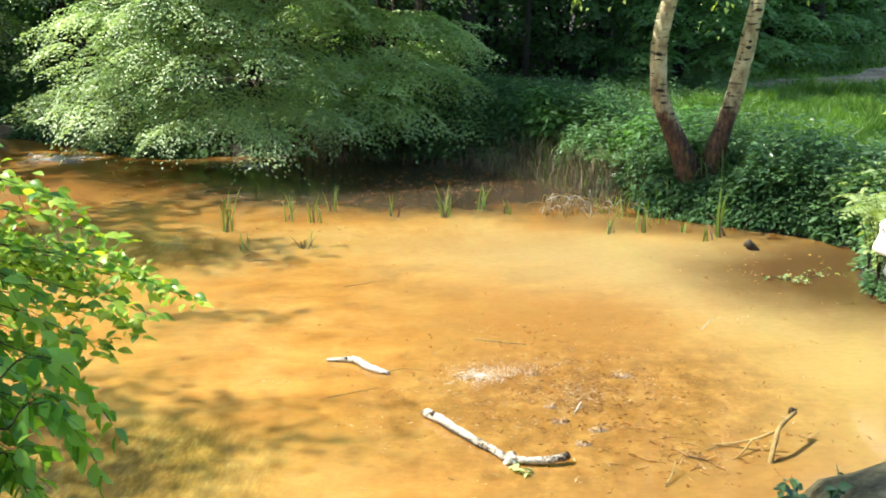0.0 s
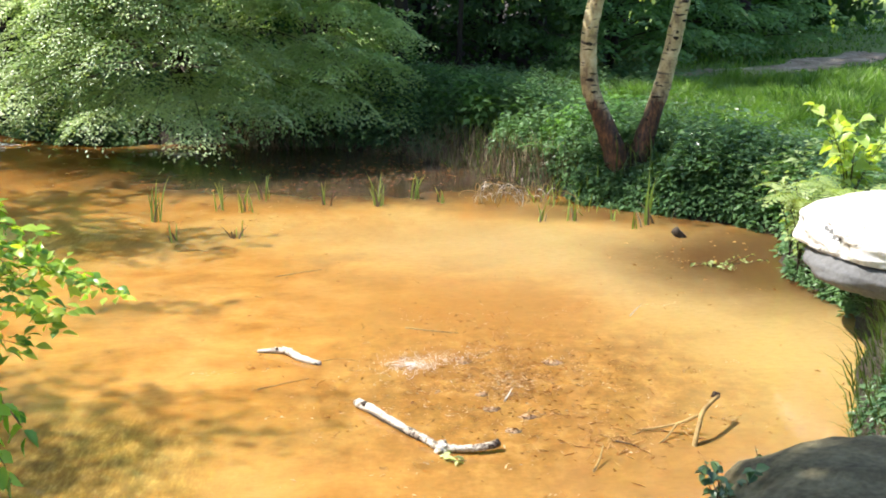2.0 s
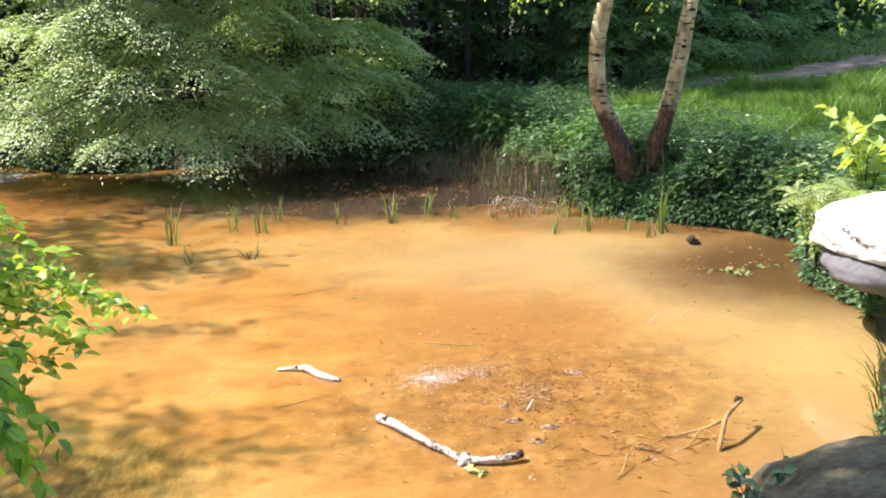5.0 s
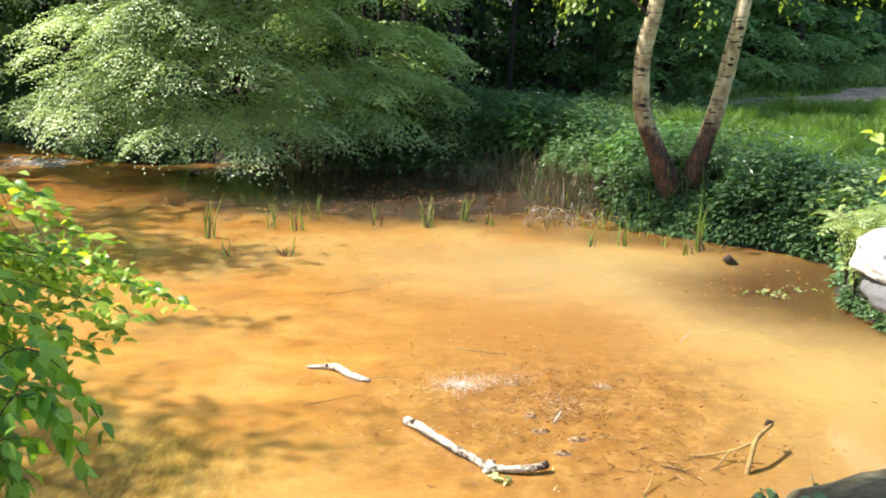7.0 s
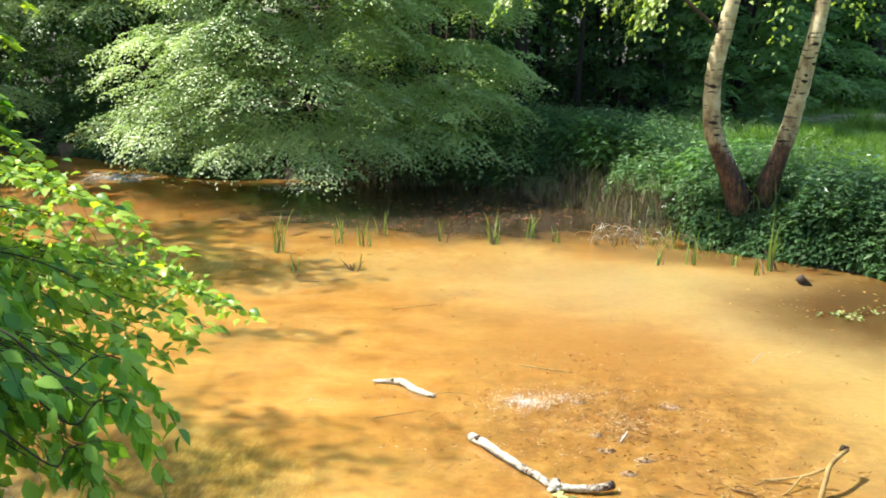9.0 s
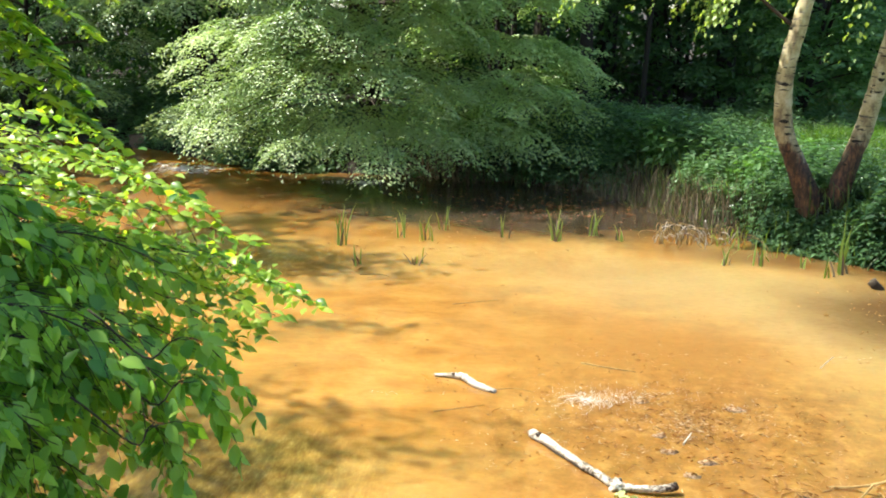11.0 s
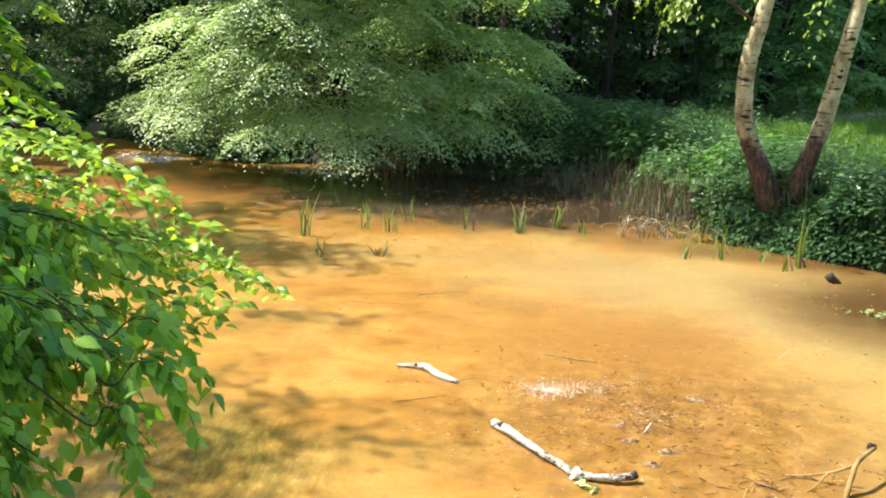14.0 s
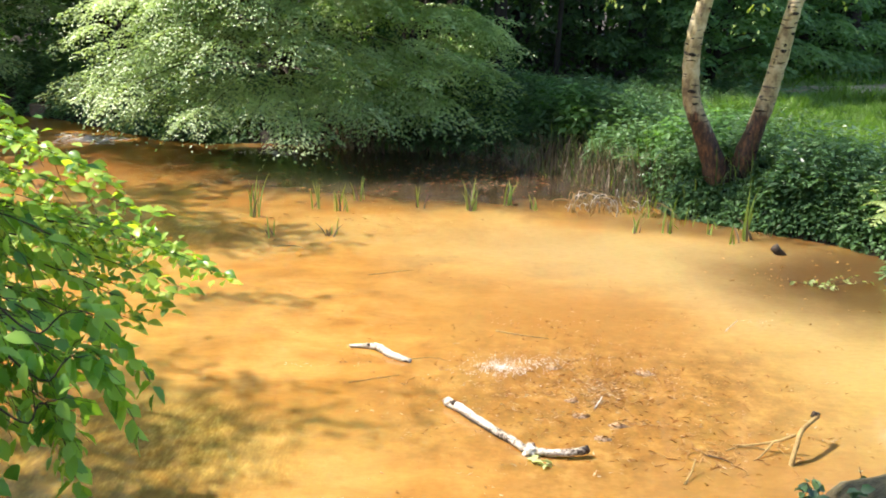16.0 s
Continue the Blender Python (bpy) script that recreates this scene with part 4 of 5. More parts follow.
undergrowth("bank_undergrowth", 420, (2.2, 5.6, 6.3, 9.4), 0.06, 0.9, 0.44, 0.09, M_ELDER, "broad-leaved plants among the nettles at the bank", 49, 4, 0.3, 10)
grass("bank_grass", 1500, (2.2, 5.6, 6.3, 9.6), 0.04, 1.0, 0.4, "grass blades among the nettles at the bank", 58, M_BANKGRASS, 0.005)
undergrowth("bank_undergrowth", 900, (-1.0, 2.9, 7.6, 12.4), 0.3, 3.4, 0.42, 0.09, M_ELDER, "taller broad-leaved plants among the nettles", 45, 4, per=60)
undergrowth("bank_undergrowth", 2600, (1.6, 4.4, 11.8, 14.6), 0.5, 7, 0.36, 0.07, M_NETTLE, "nettles along the edge of the wood", 50, 5, 0.3, 30)
undergrowth("bank_undergrowth", 3600, (-4.6, 0.8, 11.0, 13.0), -0.1, 1.3, 0.45, 0.07, M_NETTLE, "shaded green plants under the bushes", 61, 5, 0.2, 30)
undergrowth("bank_undergrowth", 7000, (-10, -1.0, 11, 16), -0.06, 3, 0.4, 0.075, M_NETTLE, "low green plants on the stream bank", 43, 5, per=28)
undergrowth("bank_undergrowth", 2000, (-8, -4.0, 1, 10), 0.05, 3, 0.5, 0.08, M_NETTLE, "green plants on the near stream bank", 44, 5)
undergrowth("bank_undergrowth", 2400, (2.8, 6.2, 8.2, 11.6), 0.8, 5, 0.22, 0.075, M_ELDER, "scattered broad-leaved weeds in the grass", 46, 4, per=40)


undergrowth("bank_undergrowth", 900, (2.7, 3.5, 5.3, 6.4), -0.08, 0.4, 0.3, 0.045, M_NETTLE, "low plants on the bank under the boulder", 47, 5, 0.1, 20)
undergrowth("bank_undergrowth", 900, (2.5, 3.9, 6.3, 8.1), -0.03, 0.35, 0.32, 0.05, M_NETTLE, "dark nettles hanging over the pond's corner", 65, 5, 0.25, 20)
undergrowth("bank_undergrowth", 2600, (1.5, 3.2, 7.5, 8.6), -0.03, 0.5, 0.26, 0.045, M_NETTLE, "low dark plants round the birch's foot", 48, 5, 0.4, 40)
undergrowth("bank_undergrowth", 2600, (2.3, 3.7, 8.8, 13.2), 0.5, 7, 0.34, 0.07, M_NETTLE, "nettles between the birch and the wood", 63, 5, 0.3, 30)
undergrowth("bank_undergrowth", 300, (3.2, 6.6, 8.8, 13.2), 0.8, 7, 0.34, 0.06, M_BANKGRASS, "tall dark weeds standing in the grass", 64, 6, 0.3, 12)
grass("grass", 46000, (2.9, 6.6, 8.6, 12.6), 0.8, 9, 0.27, "tall sunlit green grass behind the birch", 51, width=0.006)
grass("grass", 16000, (4.6, 11.0, 10.5, 17.0), 1.5, 20, 0.06, "short sunlit lawn in front of the path", 57, width=0.007)
grass("grass", 26000, (5.5, 24, 12.5, 32), 0.7, 60, 0.09, "short mown green grass beside the path", 52, width=0.016)
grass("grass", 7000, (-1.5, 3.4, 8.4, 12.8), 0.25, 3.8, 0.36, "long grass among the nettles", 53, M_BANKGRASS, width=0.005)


# ---------------------------------------------------------------- iris and reeds in the shallows
def iris_clump(x, y, h, n, seed, broad=1.0, label="small clump of green iris blades in shallow water", spread=0.05, mat=None, dead=3):
    r = np.random.default_rng(seed)
    ob = thing("iris_clump", x, y, 0, label, "water plant", "iris clumps in the shallows")
    for k in range(n + dead):
        is_dead = k >= n
        hh = h * (0.55 + 0.5 * r.random()) * (0.7 if is_dead else 1)
        bx, by = r.normal(0, spread * 0.5, 2)
        ln = r.normal(0, 0.16, 2) * (1.8 if is_dead else 1)
        w = (0.005 + 0.004 * r.random()) * broad
        a = r.normal(0, 0.5)
        s = np.array([math.cos(a), math.sin(a), 0]) * w
        f = np.array([-math.sin(a), math.cos(a), 0]) * w * 0.35
        V, F = [], []
        for j in range(6):
            t = j / 5
            c = np.array([bx + ln[0] * hh * t * t, by + ln[1] * hh * t * t, -0.06 + (hh + 0.06) * t * (1 - 0.08 * t * t)])
            k2 = (1 - t ** 2.2) * (0.8 + 0.5 * t) + 0.03
            V += [c - s * k2, c + f * k2, c + s * k2, c - f * k2]
        for j in range(5):
            for q in range(4):
                F.append((j * 4 + q, j * 4 + (q + 1) % 4, j * 4 + 4 + (q + 1) % 4, j * 4 + 4 + q))
        mesh_ob("dead_blade" if is_dead else "blade", V, F, M_DEADREED if is_dead else (mat or M_REED), ob)
    return ob


IRIS = [(-1.896, 7.91, 0.42, 8), (-1.62, 7.285, 0.19, 2), (-1.433, 8.29, 0.31, 4), (-1.19, 8.2, 0.31, 5), (-1.06, 8.655, 0.33, 4),
        (-1.15, 7.36, 0.17, 2), (-0.485, 8.41, 0.26, 2), (0.02, 8.38, 0.34, 8), (0.37, 8.66, 0.26, 6), (0.625, 8.48, 0.17, 3),
        (1.46, 7.76, 0.21, 3), (1.735, 7.77, 0.32, 3), (2.10, 7.74, 0.19, 3), (2.21, 7.50, 0.23, 3), (2.33, 7.62, 0.55, 4)]
for k, (x, y, h, n) in enumerate(IRIS):
    iris_clump(x, y, h, n, 200 + k, broad=1.9 if h > 0.5 else 1.15, dead=5 if k in (7, 5) else 2)

grass("reed_stubble", 14000, (-2.2, 2.3, 8.7, 11.8), -2.6, 0.14, 0.30, "dead brown reed stems standing in mud", 54, M_DEADREED, 0.005)
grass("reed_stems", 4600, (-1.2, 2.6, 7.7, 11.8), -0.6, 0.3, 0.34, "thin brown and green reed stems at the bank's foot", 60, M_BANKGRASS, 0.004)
grass("young_reeds", 420, (0.7, 2.3, 7.9, 11.0), -0.6, 0.25, 0.30, "young green reed shoots along the bank", 55, M_REED, 0.006)

# ---------------------------------------------------------------- driftwood
def blob_mesh(name, mat, parent, loc, scale, seed, sub=3, amp=0.25, label="", freq=1.7, rot=0.0, post=None):
    bm = bmesh.new()
    bmesh.ops.create_icosphere(bm, subdivisions=sub, radius=1.0)
    off = Vector((seed * 3.7, seed * 1.3, seed * 2.1))
    for v in bm.verts:
        k = 1 + amp * noise.noise(v.co * freq + off) + amp * 0.35 * noise.noise(v.co * freq * 3.1 + off) + amp * 0.12 * noise.noise(v.co * freq * 9 + off)
        v.co = Vector((v.co.x * scale[0], v.co.y * scale[1], v.co.z * scale[2])) * k
        if post:
            post(v)
    me = bpy.data.meshes.new(name)
    bm.to_mesh(me)
    bm.free()
    me.materials.append(mat)
    me.polygons.foreach_set("use_smooth", [True] * len(me.polygons))
    ob = new(name, me)
    ob.location, ob.rotation_euler = loc, (0, 0, rot)
    if parent:
        ob.parent = parent
    if label:
        ob["label"] = label
    return ob


def driftwood():
    ob = thing("driftwood_branch", -0.08, 4.255, 0, "pale bleached driftwood branch lying in shallow water", "driftwood")
    o = np.array([-0.08, 4.325, 0])
    c = spline([(-0.10, 4.36, 0.02), (0.0, 4.24, 0.025), (0.13, 4.07, 0.022), (0.25, 3.93, 0.018), (0.31, 3.86, 0.01)], 26) - o
    tube("limb", c, np.interp(np.linspace(0, 1, 26), [0, 0.04, 0.25, 0.5, 0.8, 1], [0.014, 0.024, 0.0205, 0.016, 0.018, 0.02]), M_DRIFT, ob, 14, 0.2, 5)
    c = spline([(0.29, 3.88, 0.015), (0.37, 3.855, 0.02), (0.47, 3.845, 0.026), (0.555, 3.86, 0.035)], 16) - o
    tube("side_limb", c, np.interp(np.linspace(0, 1, 16), [0, 0.5, 1], [0.018, 0.015, 0.018]), M_DRIFT, ob, 12, 0.2, 6)
    blob_mesh("knot", M_DRIFT, ob, Vector((0.30, 3.88, 0.016)) - Vector(o), (0.034, 0.034, 0.026), 3, 4, 0.6, label="rough pale knot")
    blob_mesh("broken_end", M_DARKWOOD, ob, Vector((0.555, 3.862, 0.036)) - Vector(o), (0.021, 0.019, 0.02), 4, label="dark broken end")
    c = spline([(-0.052, 4.282, 0.008), (0.088, 4.102, 0.008), (0.218, 3.952, 0.006)], 18) - o
    tube("bark_strip", c, np.interp(np.linspace(0, 1, 18), [0, 0.3, 0.5, 0.8, 1], [0.001, 0.006, 0.002, 0.007, 0.002]), M_DARKWOOD, ob, 6, 0.3, 12, "strip of dark wet bark")
    blob_mesh("hollow_scar", M_DARKWOOD, ob, Vector((-0.055, 4.295, 0.040)) - Vector(o), (0.017, 0.018, 0.012), 5, label="dark hollow in the wood")
    ob = thing("driftwood_stick", -0.5, 4.90, 0, "short crooked bleached stick lying in water", "driftwood")
    o = np.array([-0.5, 4.93, 0])
    c = spline([(-0.68, 5.02, 0.008), (-0.57, 5.01, 0.016), (-0.50, 4.98, 0.02), (-0.42, 4.89, 0.014), (-0.31, 4.83, 0.005)], 22) - o
    tube("limb", c, np.interp(np.linspace(0, 1, 22), [0, 0.3, 0.5, 0.8, 1], [0.009, 0.018, 0.022, 0.021, 0.015]), M_DRIFT, ob, 10, 0.16, 8)
    blob_mesh("knot", M_DARKWOOD, ob, Vector((-0.565, 5.0, 0.028)) - Vector(o), (0.011, 0.01, 0.008), 5)


driftwood()


def forked_twig():
    ob = thing("forked_twig", 1.475, 3.77, 0, "peeled tan forked twig standing out of shallow water", "twig")
    o = np.array([1.46, 3.8, 0])
    c = spline([(1.463, 3.80, -0.03), (1.483, 3.835, 0.045), (1.506, 3.87, 0.095), (1.522, 3.895, 0.122), (1.56, 3.94, 0.134), (1.645, 4.03, 0.142)], 18) - o
    tube("stem", c, np.linspace(0.012, 0.0105, 18), M_TAN, ob, 9, 0.16, 9)
    c = spline([(1.515, 3.92, 0.10), (1.44, 3.93, 0.06), (1.34, 3.96, 0.02), (1.25, 3.975, 0.004)], 14) - o
    tube("side_twig", c, np.linspace(0.0075, 0.004, 14), M_TAN, ob, 6, 0.12, 10)
    c = spline([(1.42, 3.935, 0.05), (1.36, 3.88, 0.015), (1.31, 3.84, 0.003)], 9) - o
    tube("side_twig", c, np.linspace(0.006, 0.003, 9), M_TAN, ob, 6)
    blob_mesh("broken_end", M_DARKWOOD, ob, Vector((1.638, 4.035, 0.145)) - Vector(o), (0.021, 0.016, 0.017), 6, 4, 0.6, label="dark broken end")


forked_twig()
st = thing("stump", 2.50, 7.22, 0, "small dark stump slanting out of the water", "stump")
tube("wood", [(0.05, 0, -0.04), (0.02, 0, 0.003), (-0.015, 0, 0.035), (-0.04, 0.0, 0.062), (-0.044, 0, 0.066)], [0.040, 0.040, 0.038, 0.036, 0.012], M_TWIGBARK, st, 5, 0.1, 7)

# ---------------------------------------------------------------- stones of the near bank
white = thing("boulder", 3.1, 5.0, 0.1, "large sunlit white boulder overhanging the pond", "boulder")
def undercut(v):
    if v.co.z < -0.05:
        v.co.z = -0.05 + (v.co.z + 0.05) * 0.5
        k = 1 - 0.35 * min(1.0, (-0.05 - v.co.z) / 0.25)
        v.co.x *= k
        v.co.y *= k
def hollow(v):
    return ((v[1] + 0.13) / 0.085) ** 2 + ((v[2] - 0.075 - 0.2 * (v[1] + 0.13)) / 0.034) ** 2 if v[0] < -0.5 else 9.0
def pitted(v):
    undercut(v)
    d = hollow(v.co)
    if d < 1.6:
        v.co.x += 0.05 * (1 - d / 1.6)
rock = blob_mesh("stone", M_WHITEROCK, white, (0.30, 0.2, 0.47), (0.78, 0.6, 0.29), 11, 6, 0.14, freq=1.3, post=pitted)
rock.data.materials.append(M_ROCK_SHADE)
# faces inside the hollow get the shade-toned limestone
for face in rock.data.polygons:
    if hollow(face.center) < 0.7 + 0.8 * noise.noise(face.center * 40):
        face.material_index = 1
# the white boulder's shaded underside, built as a separate grey stone
underside = thing("boulder", 3.45, 5.12, 0.2, "shaded lower face of the white boulder, set as grey stone", "boulder")
blob_mesh("stone", M_ROCK_SHADE, underside, (-0.07, 0.0, 0.22), (0.74, 0.56, 0.19), 14, 5, 0.09, freq=1.4)
near = thing("boulder", 1.90, 2.35, 0.05, "smooth grey boulder in shade on the near bank", "boulder")
blob_mesh("stone", M_GREYROCK, near, (0.0, 0.0, 0.18), (0.95, 0.75, 0.43), 12, 5, 0.13, freq=1.5)


# ---------------------------------------------------------------- the near tree, whose boughs hang into view
def blade_mesh(seed, serrate=0.06):
    """One oval leaf blade with a fold along the midrib, a drawn-out tip and a toothed edge; length 1 along x."""
    r = np.random.default_rng(seed)
    n = 11
    V, F = [], []
    cup, bend = 0.10 + 0.10 * r.random(), 0.12 + 0.2 * r.random()
    for i in range(n):
        t = i / (n - 1)
        w = 0.30 * math.sin(math.pi * t ** 0.88) ** (1.0 if t < 0.45 else 1.1) if 0 < t < 1 else 0.0
        w *= 1 + (serrate if i % 2 else -serrate)
        z = -bend * t * t
        V += [(t, -w, z + cup * w * 2 + (0.016 if i % 2 else -0.016)), (t, 0, z), (t + 0.05, w, z + cup * w * 2 + (0.016 if i % 2 else -0.016))]
    for i in range(n - 1):
        a = i * 3
        F += [(a, a + 1, a + 4, a + 3), (a + 1, a + 2, a + 5, a + 4)]
    V += [(-0.16, -0.008, 0.03), (-0.16, 0.008, 0.03), (0.0, 0.012, 0.0), (0.0, -0.012, 0.0)]
    a = n * 3
    F.append((a, a + 3, a + 2, a + 1))
    return V, F


def near_tree():
    r = np.random.default_rng(77)
    ox, oy = -4.2, 1.0
    ob = thing("hornbeam_tree", ox, oy, 0.35, "hornbeam with fresh green leaves hanging over the water", "tree")
    o = np.array([ox, oy, 0.35])
    trunk = spline([(-4.2, 1.0, 0.3), (-4.1, 1.0, 1.4), (-4.0, 1.1, 3.0), (-3.9, 1.2, 5.0), (-3.8, 1.3, 7.0)], 24) - o
    tube("trunk", trunk, np.linspace(0.2, 0.05, 24), M_BARK, ob, 12, 0.06, 1)
    # boughs: start, end and kind
    BOUGHS, eye = [], np.array((0, 0, 2.1))
    LIT = [(-1.46, 1.68, 3.0), (-1.36, 1.57, 3.3), (-1.22, 1.50, 2.9), (-1.12, 1.43, 3.25), (-1.02, 1.35, 2.95), (-0.95, 1.25, 3.3), (-0.90, 1.20, 3.0),
           (-0.80, 1.145, 3.15), (-0.93, 1.10, 2.8), (-0.99, 1.05, 3.05), (-1.08, 0.98, 2.75), (-1.20, 1.22, 3.3), (-1.32, 1.36, 3.1), (-1.45, 1.46, 3.3)]
    for k, (x, z, yy) in enumerate(LIT):
        e_ = eye + (np.array((x, 2.8, z)) - eye) * (yy / 2.8)
        ln = 0.75 + 0.35 * r.random()
        BOUGHS.append((e_ + (-ln, -0.12 + 0.1 * r.normal(), 0.12 + 0.14 * r.random()), e_, "lit"))
        if k % 2:
            e2 = e_ + (-0.25 - 0.2 * r.random(), 0.12 * r.normal(), 0.03 * r.normal())
            BOUGHS.append((e2 + (-0.6, 0, 0.1), e2, "lit"))
    # the upper strand hangs nearer
    for p, q in (((-1.61, 2.22, 1.96), (-1.20, 2.37, 1.70)), ((-1.60, 2.22, 2.04), (-1.28, 2.37, 1.84)), ((-1.58, 2.22, 2.12), (-1.38, 2.37, 1.96)),
                 ((-1.60, 2.22, 2.22), (-1.27, 2.37, 2.02)), ((-1.56, 2.22, 2.32), (-1.22, 2.37, 2.12))):
        BOUGHS.append((eye + (np.array(p) - eye) * 1.18, eye + (np.array(q) - eye) * 1.18, "strand"))
    # low boughs in the shade of the crown
    for p, q in (((-1.84, 2.40, 1.32), (-1.00, 2.60, 1.12)), ((-1.78, 2.30, 1.26), (-1.00, 2.45, 1.08)), ((-1.57, 2.00, 1.22), (-1.01, 2.14, 1.08)),
                 ((-1.59, 2.00, 1.14), (-1.00, 2.11, 1.01)), ((-1.56, 1.95, 1.09), (-1.07, 2.07, 0.96)), ((-1.54, 1.90, 0.99), (-1.09, 1.98, 0.88)),
                 ((-1.54, 1.90, 0.96), (-1.21, 1.99, 0.85)), ((-1.52, 1.85, 0.90), (-1.25, 1.90, 0.83)), ((-1.71, 2.20, 1.30), (-1.04, 2.28, 1.14)),
                 ((-1.84, 2.40, 1.42), (-1.18, 2.45, 1.28)), ((-1.65, 2.10, 1.21), (-1.17, 2.18, 1.06)), ((-1.75, 2.20, 1.46), (-1.25, 2.30, 1.34)),
                 ((-1.80, 2.25, 1.55), (-1.38, 2.30, 1.45))):
        BOUGHS.append((np.array(p), np.array(q), "low"))
        s_ = np.array(p) + r.normal(0, 0.06, 3)
        BOUGHS.append((s_, s_ + (np.array(q) - p) * (0.35 + 0.35 * r.random()) + r.normal(0, 0.04, 3), "low"))
    for k in range(3):
        s_ = np.array([-1.75 + 0.25 * r.random(), 1.95 + 0.4 * r.random(), 0.92 + 0.5 * r.random()])
        BOUGHS.append((s_, s_ + (0.3 + 0.3 * r.random(), 0.1, -0.12 - 0.12 * r.random()), "low"))
    # sprigs that hang lowest over the water
    for p, q in (((-0.96, 2.05, 1.24), (-0.75, 2.13, 1.07)), ((-0.93, 2.00, 1.14), (-0.78, 2.08, 0.99)), ((-0.97, 1.95, 1.05), (-0.92, 2.03, 0.85))):
        BOUGHS.append((np.array(p), np.array(q), "sprig"))
    # the shaded boughs hang close to the near bank
    BOUGHS = [(p, q, style) if style in ("lit", "strand") else (eye + (p - eye) * 0.62 + (-0.04, 0, 0), eye + (q - eye) * 0.62 + (-0.04, 0, 0), style)
              for p, q, style in BOUGHS]
    kinds = {True: [], False: []}
    for k in range(10):
        V, F = blade_mesh(300 + k)
        me = bpy.data.meshes.new("leaf")
        me.from_pydata(V, [], F)
        me.materials.append(M_NEAR if k < 5 else M_NEAR_SHADED)
        me.polygons.foreach_set("use_smooth", [True] * len(me.polygons))
        kinds[k < 5].append((me, np.array(V), F))
    NODES = np.array([(-2.3, 2.2, 2.0), (-2.8, 2.6, 2.6), (-2.0, 1.8, 1.6)])
    for nd in NODES:
        c = bezier(trunk[9] + o, trunk[9] + o + (0.5, 0.2, 0.5), nd + (-0.6, -0.2, 0.15), nd, 14)
        tube("limb", c - o, np.linspace(0.011, 0.007, 14), M_BARK, ob, 7)
    rest_V, rest_F, off, single = {True: [], False: []}, {True: [], False: []}, {True: 0, False: 0}, 0
    for s, e_, style in BOUGHS:
        lit, sprig = style in ("lit", "strand"), style == "sprig"
        c = bezier(s, s * 0.65 + e_ * 0.35 + (0, 0, 0.10), s * 0.3 + e_ * 0.7 + (0, 0, 0.07), e_, 24)
        nd = NODES[np.argmin(np.linalg.norm(NODES - s, axis=1))]
        if sprig:
            nd = s + (-0.10, -0.02, 0.075)
        full = np.vstack([bezier(nd, nd * 0.6 + s * 0.4, s - (c[1] - c[0]) * 4, s, 8)[:-1], c])
        br = tube("branch", full - o, np.interp(np.linspace(0, 1, len(full)), [0, 0.4, 1], [0.0018, 0.0013, 0.0007] if sprig else [0.006, 0.0035, 0.001] if lit else [0.004, 0.0022, 0.0007]), M_TWIGBARK, ob, 6)
        tang = unit(np.gradient(c, axis=0))
        spots = []
        for i in range(2, 24):
            side = np.cross(tang[i], (0, 0, 1.0))
            side /= np.linalg.norm(side)
            for sg in (-1, 1):
                # side twig
                ln = (0.22 * (1 - i / 26) + 0.05) * (0.6 + 0.7 * r.random()) * {"lit": 0.72, "strand": 0.5, "sprig": 0.31, "low": 0.62}[style]
                d = unit(tang[i] * 0.75 + side * sg * (0.6 + 0.3 * r.random()) + np.array([0, 0, -0.08 + 0.1 * r.normal()]))
                m = max(1, int(ln / 0.024))
                for j in range(m + 1):
                    p = c[i] + d * ln * (j + 0.5) / (m + 1) - np.array([0, 0, 0.15 * ln * (j / (m + 1)) ** 2])
                    s2 = np.cross(d, (0, 0, 1.0))
                    spots.append((p, unit(d * 0.6 + s2 * (0.8 if j % 2 else -0.8) + np.array([0, 0, -0.15]) + r.normal(0, 0.22, 3))))
                if ln > (0.1 if lit else 0.06) and i % 2 == 0:
                    tube("twig", np.array([c[i], c[i] + d * ln * 0.5, c[i] + d * ln - (0, 0, 0.25 * ln)]) - o, [0.0016, 0.0012, 0.0008] if lit else [0.0008, 0.0006, 0.0004], M_TWIGBARK, br, 4)
        keep = {"lit": 0.54, "strand": 0.8, "sprig": 0.45, "low": 0.44}[style]
        if style == "lit":
            # crowded young leaves at the bough's end
            for i in range(16, 24):
                for j in range(4):
                    spots.append((c[i] + r.normal(0, 0.022, 3), unit(tang[i] * 0.6 + r.normal(0, 0.6, 3))))
        for p, d in spots:
            if r.random() > keep:
                continue
            size = 0.034 + 0.025 * r.random() if lit else 0.026 + 0.019 * r.random()
            d = unit(d * (1, 1, 0.35)) if lit else unit(d - np.array([0, 0, 0.25 + 0.5 * r.random()]))
            nrm = unit(np.array([-0.4, -0.35, 1.0]) + r.normal(0, 0.3, 3))
            y_ = unit(np.cross(nrm, d))
            z_ = np.cross(d, y_)
            me, LV, LF = kinds[lit][r.integers(0, 5)]
            R3 = np.stack([d, y_, z_], 1) * size
            if r.random() < 0.09 and single < 300:
                lf = new("leaf", me)
                m4 = Matrix.Identity(4)
                for a_ in range(3):
                    for b_ in range(3):
                        m4[a_][b_] = R3[a_][b_]
                    m4[a_][3] = p[a_] - o[a_]
                lf.parent = br
                lf.matrix_local = m4
                single += 1
            else:
                rest_V[lit].append(LV @ R3.T + p - o)
                rest_F[lit] += [tuple(q + off[lit] for q in f) for f in LF]
                off[lit] += len(LV)
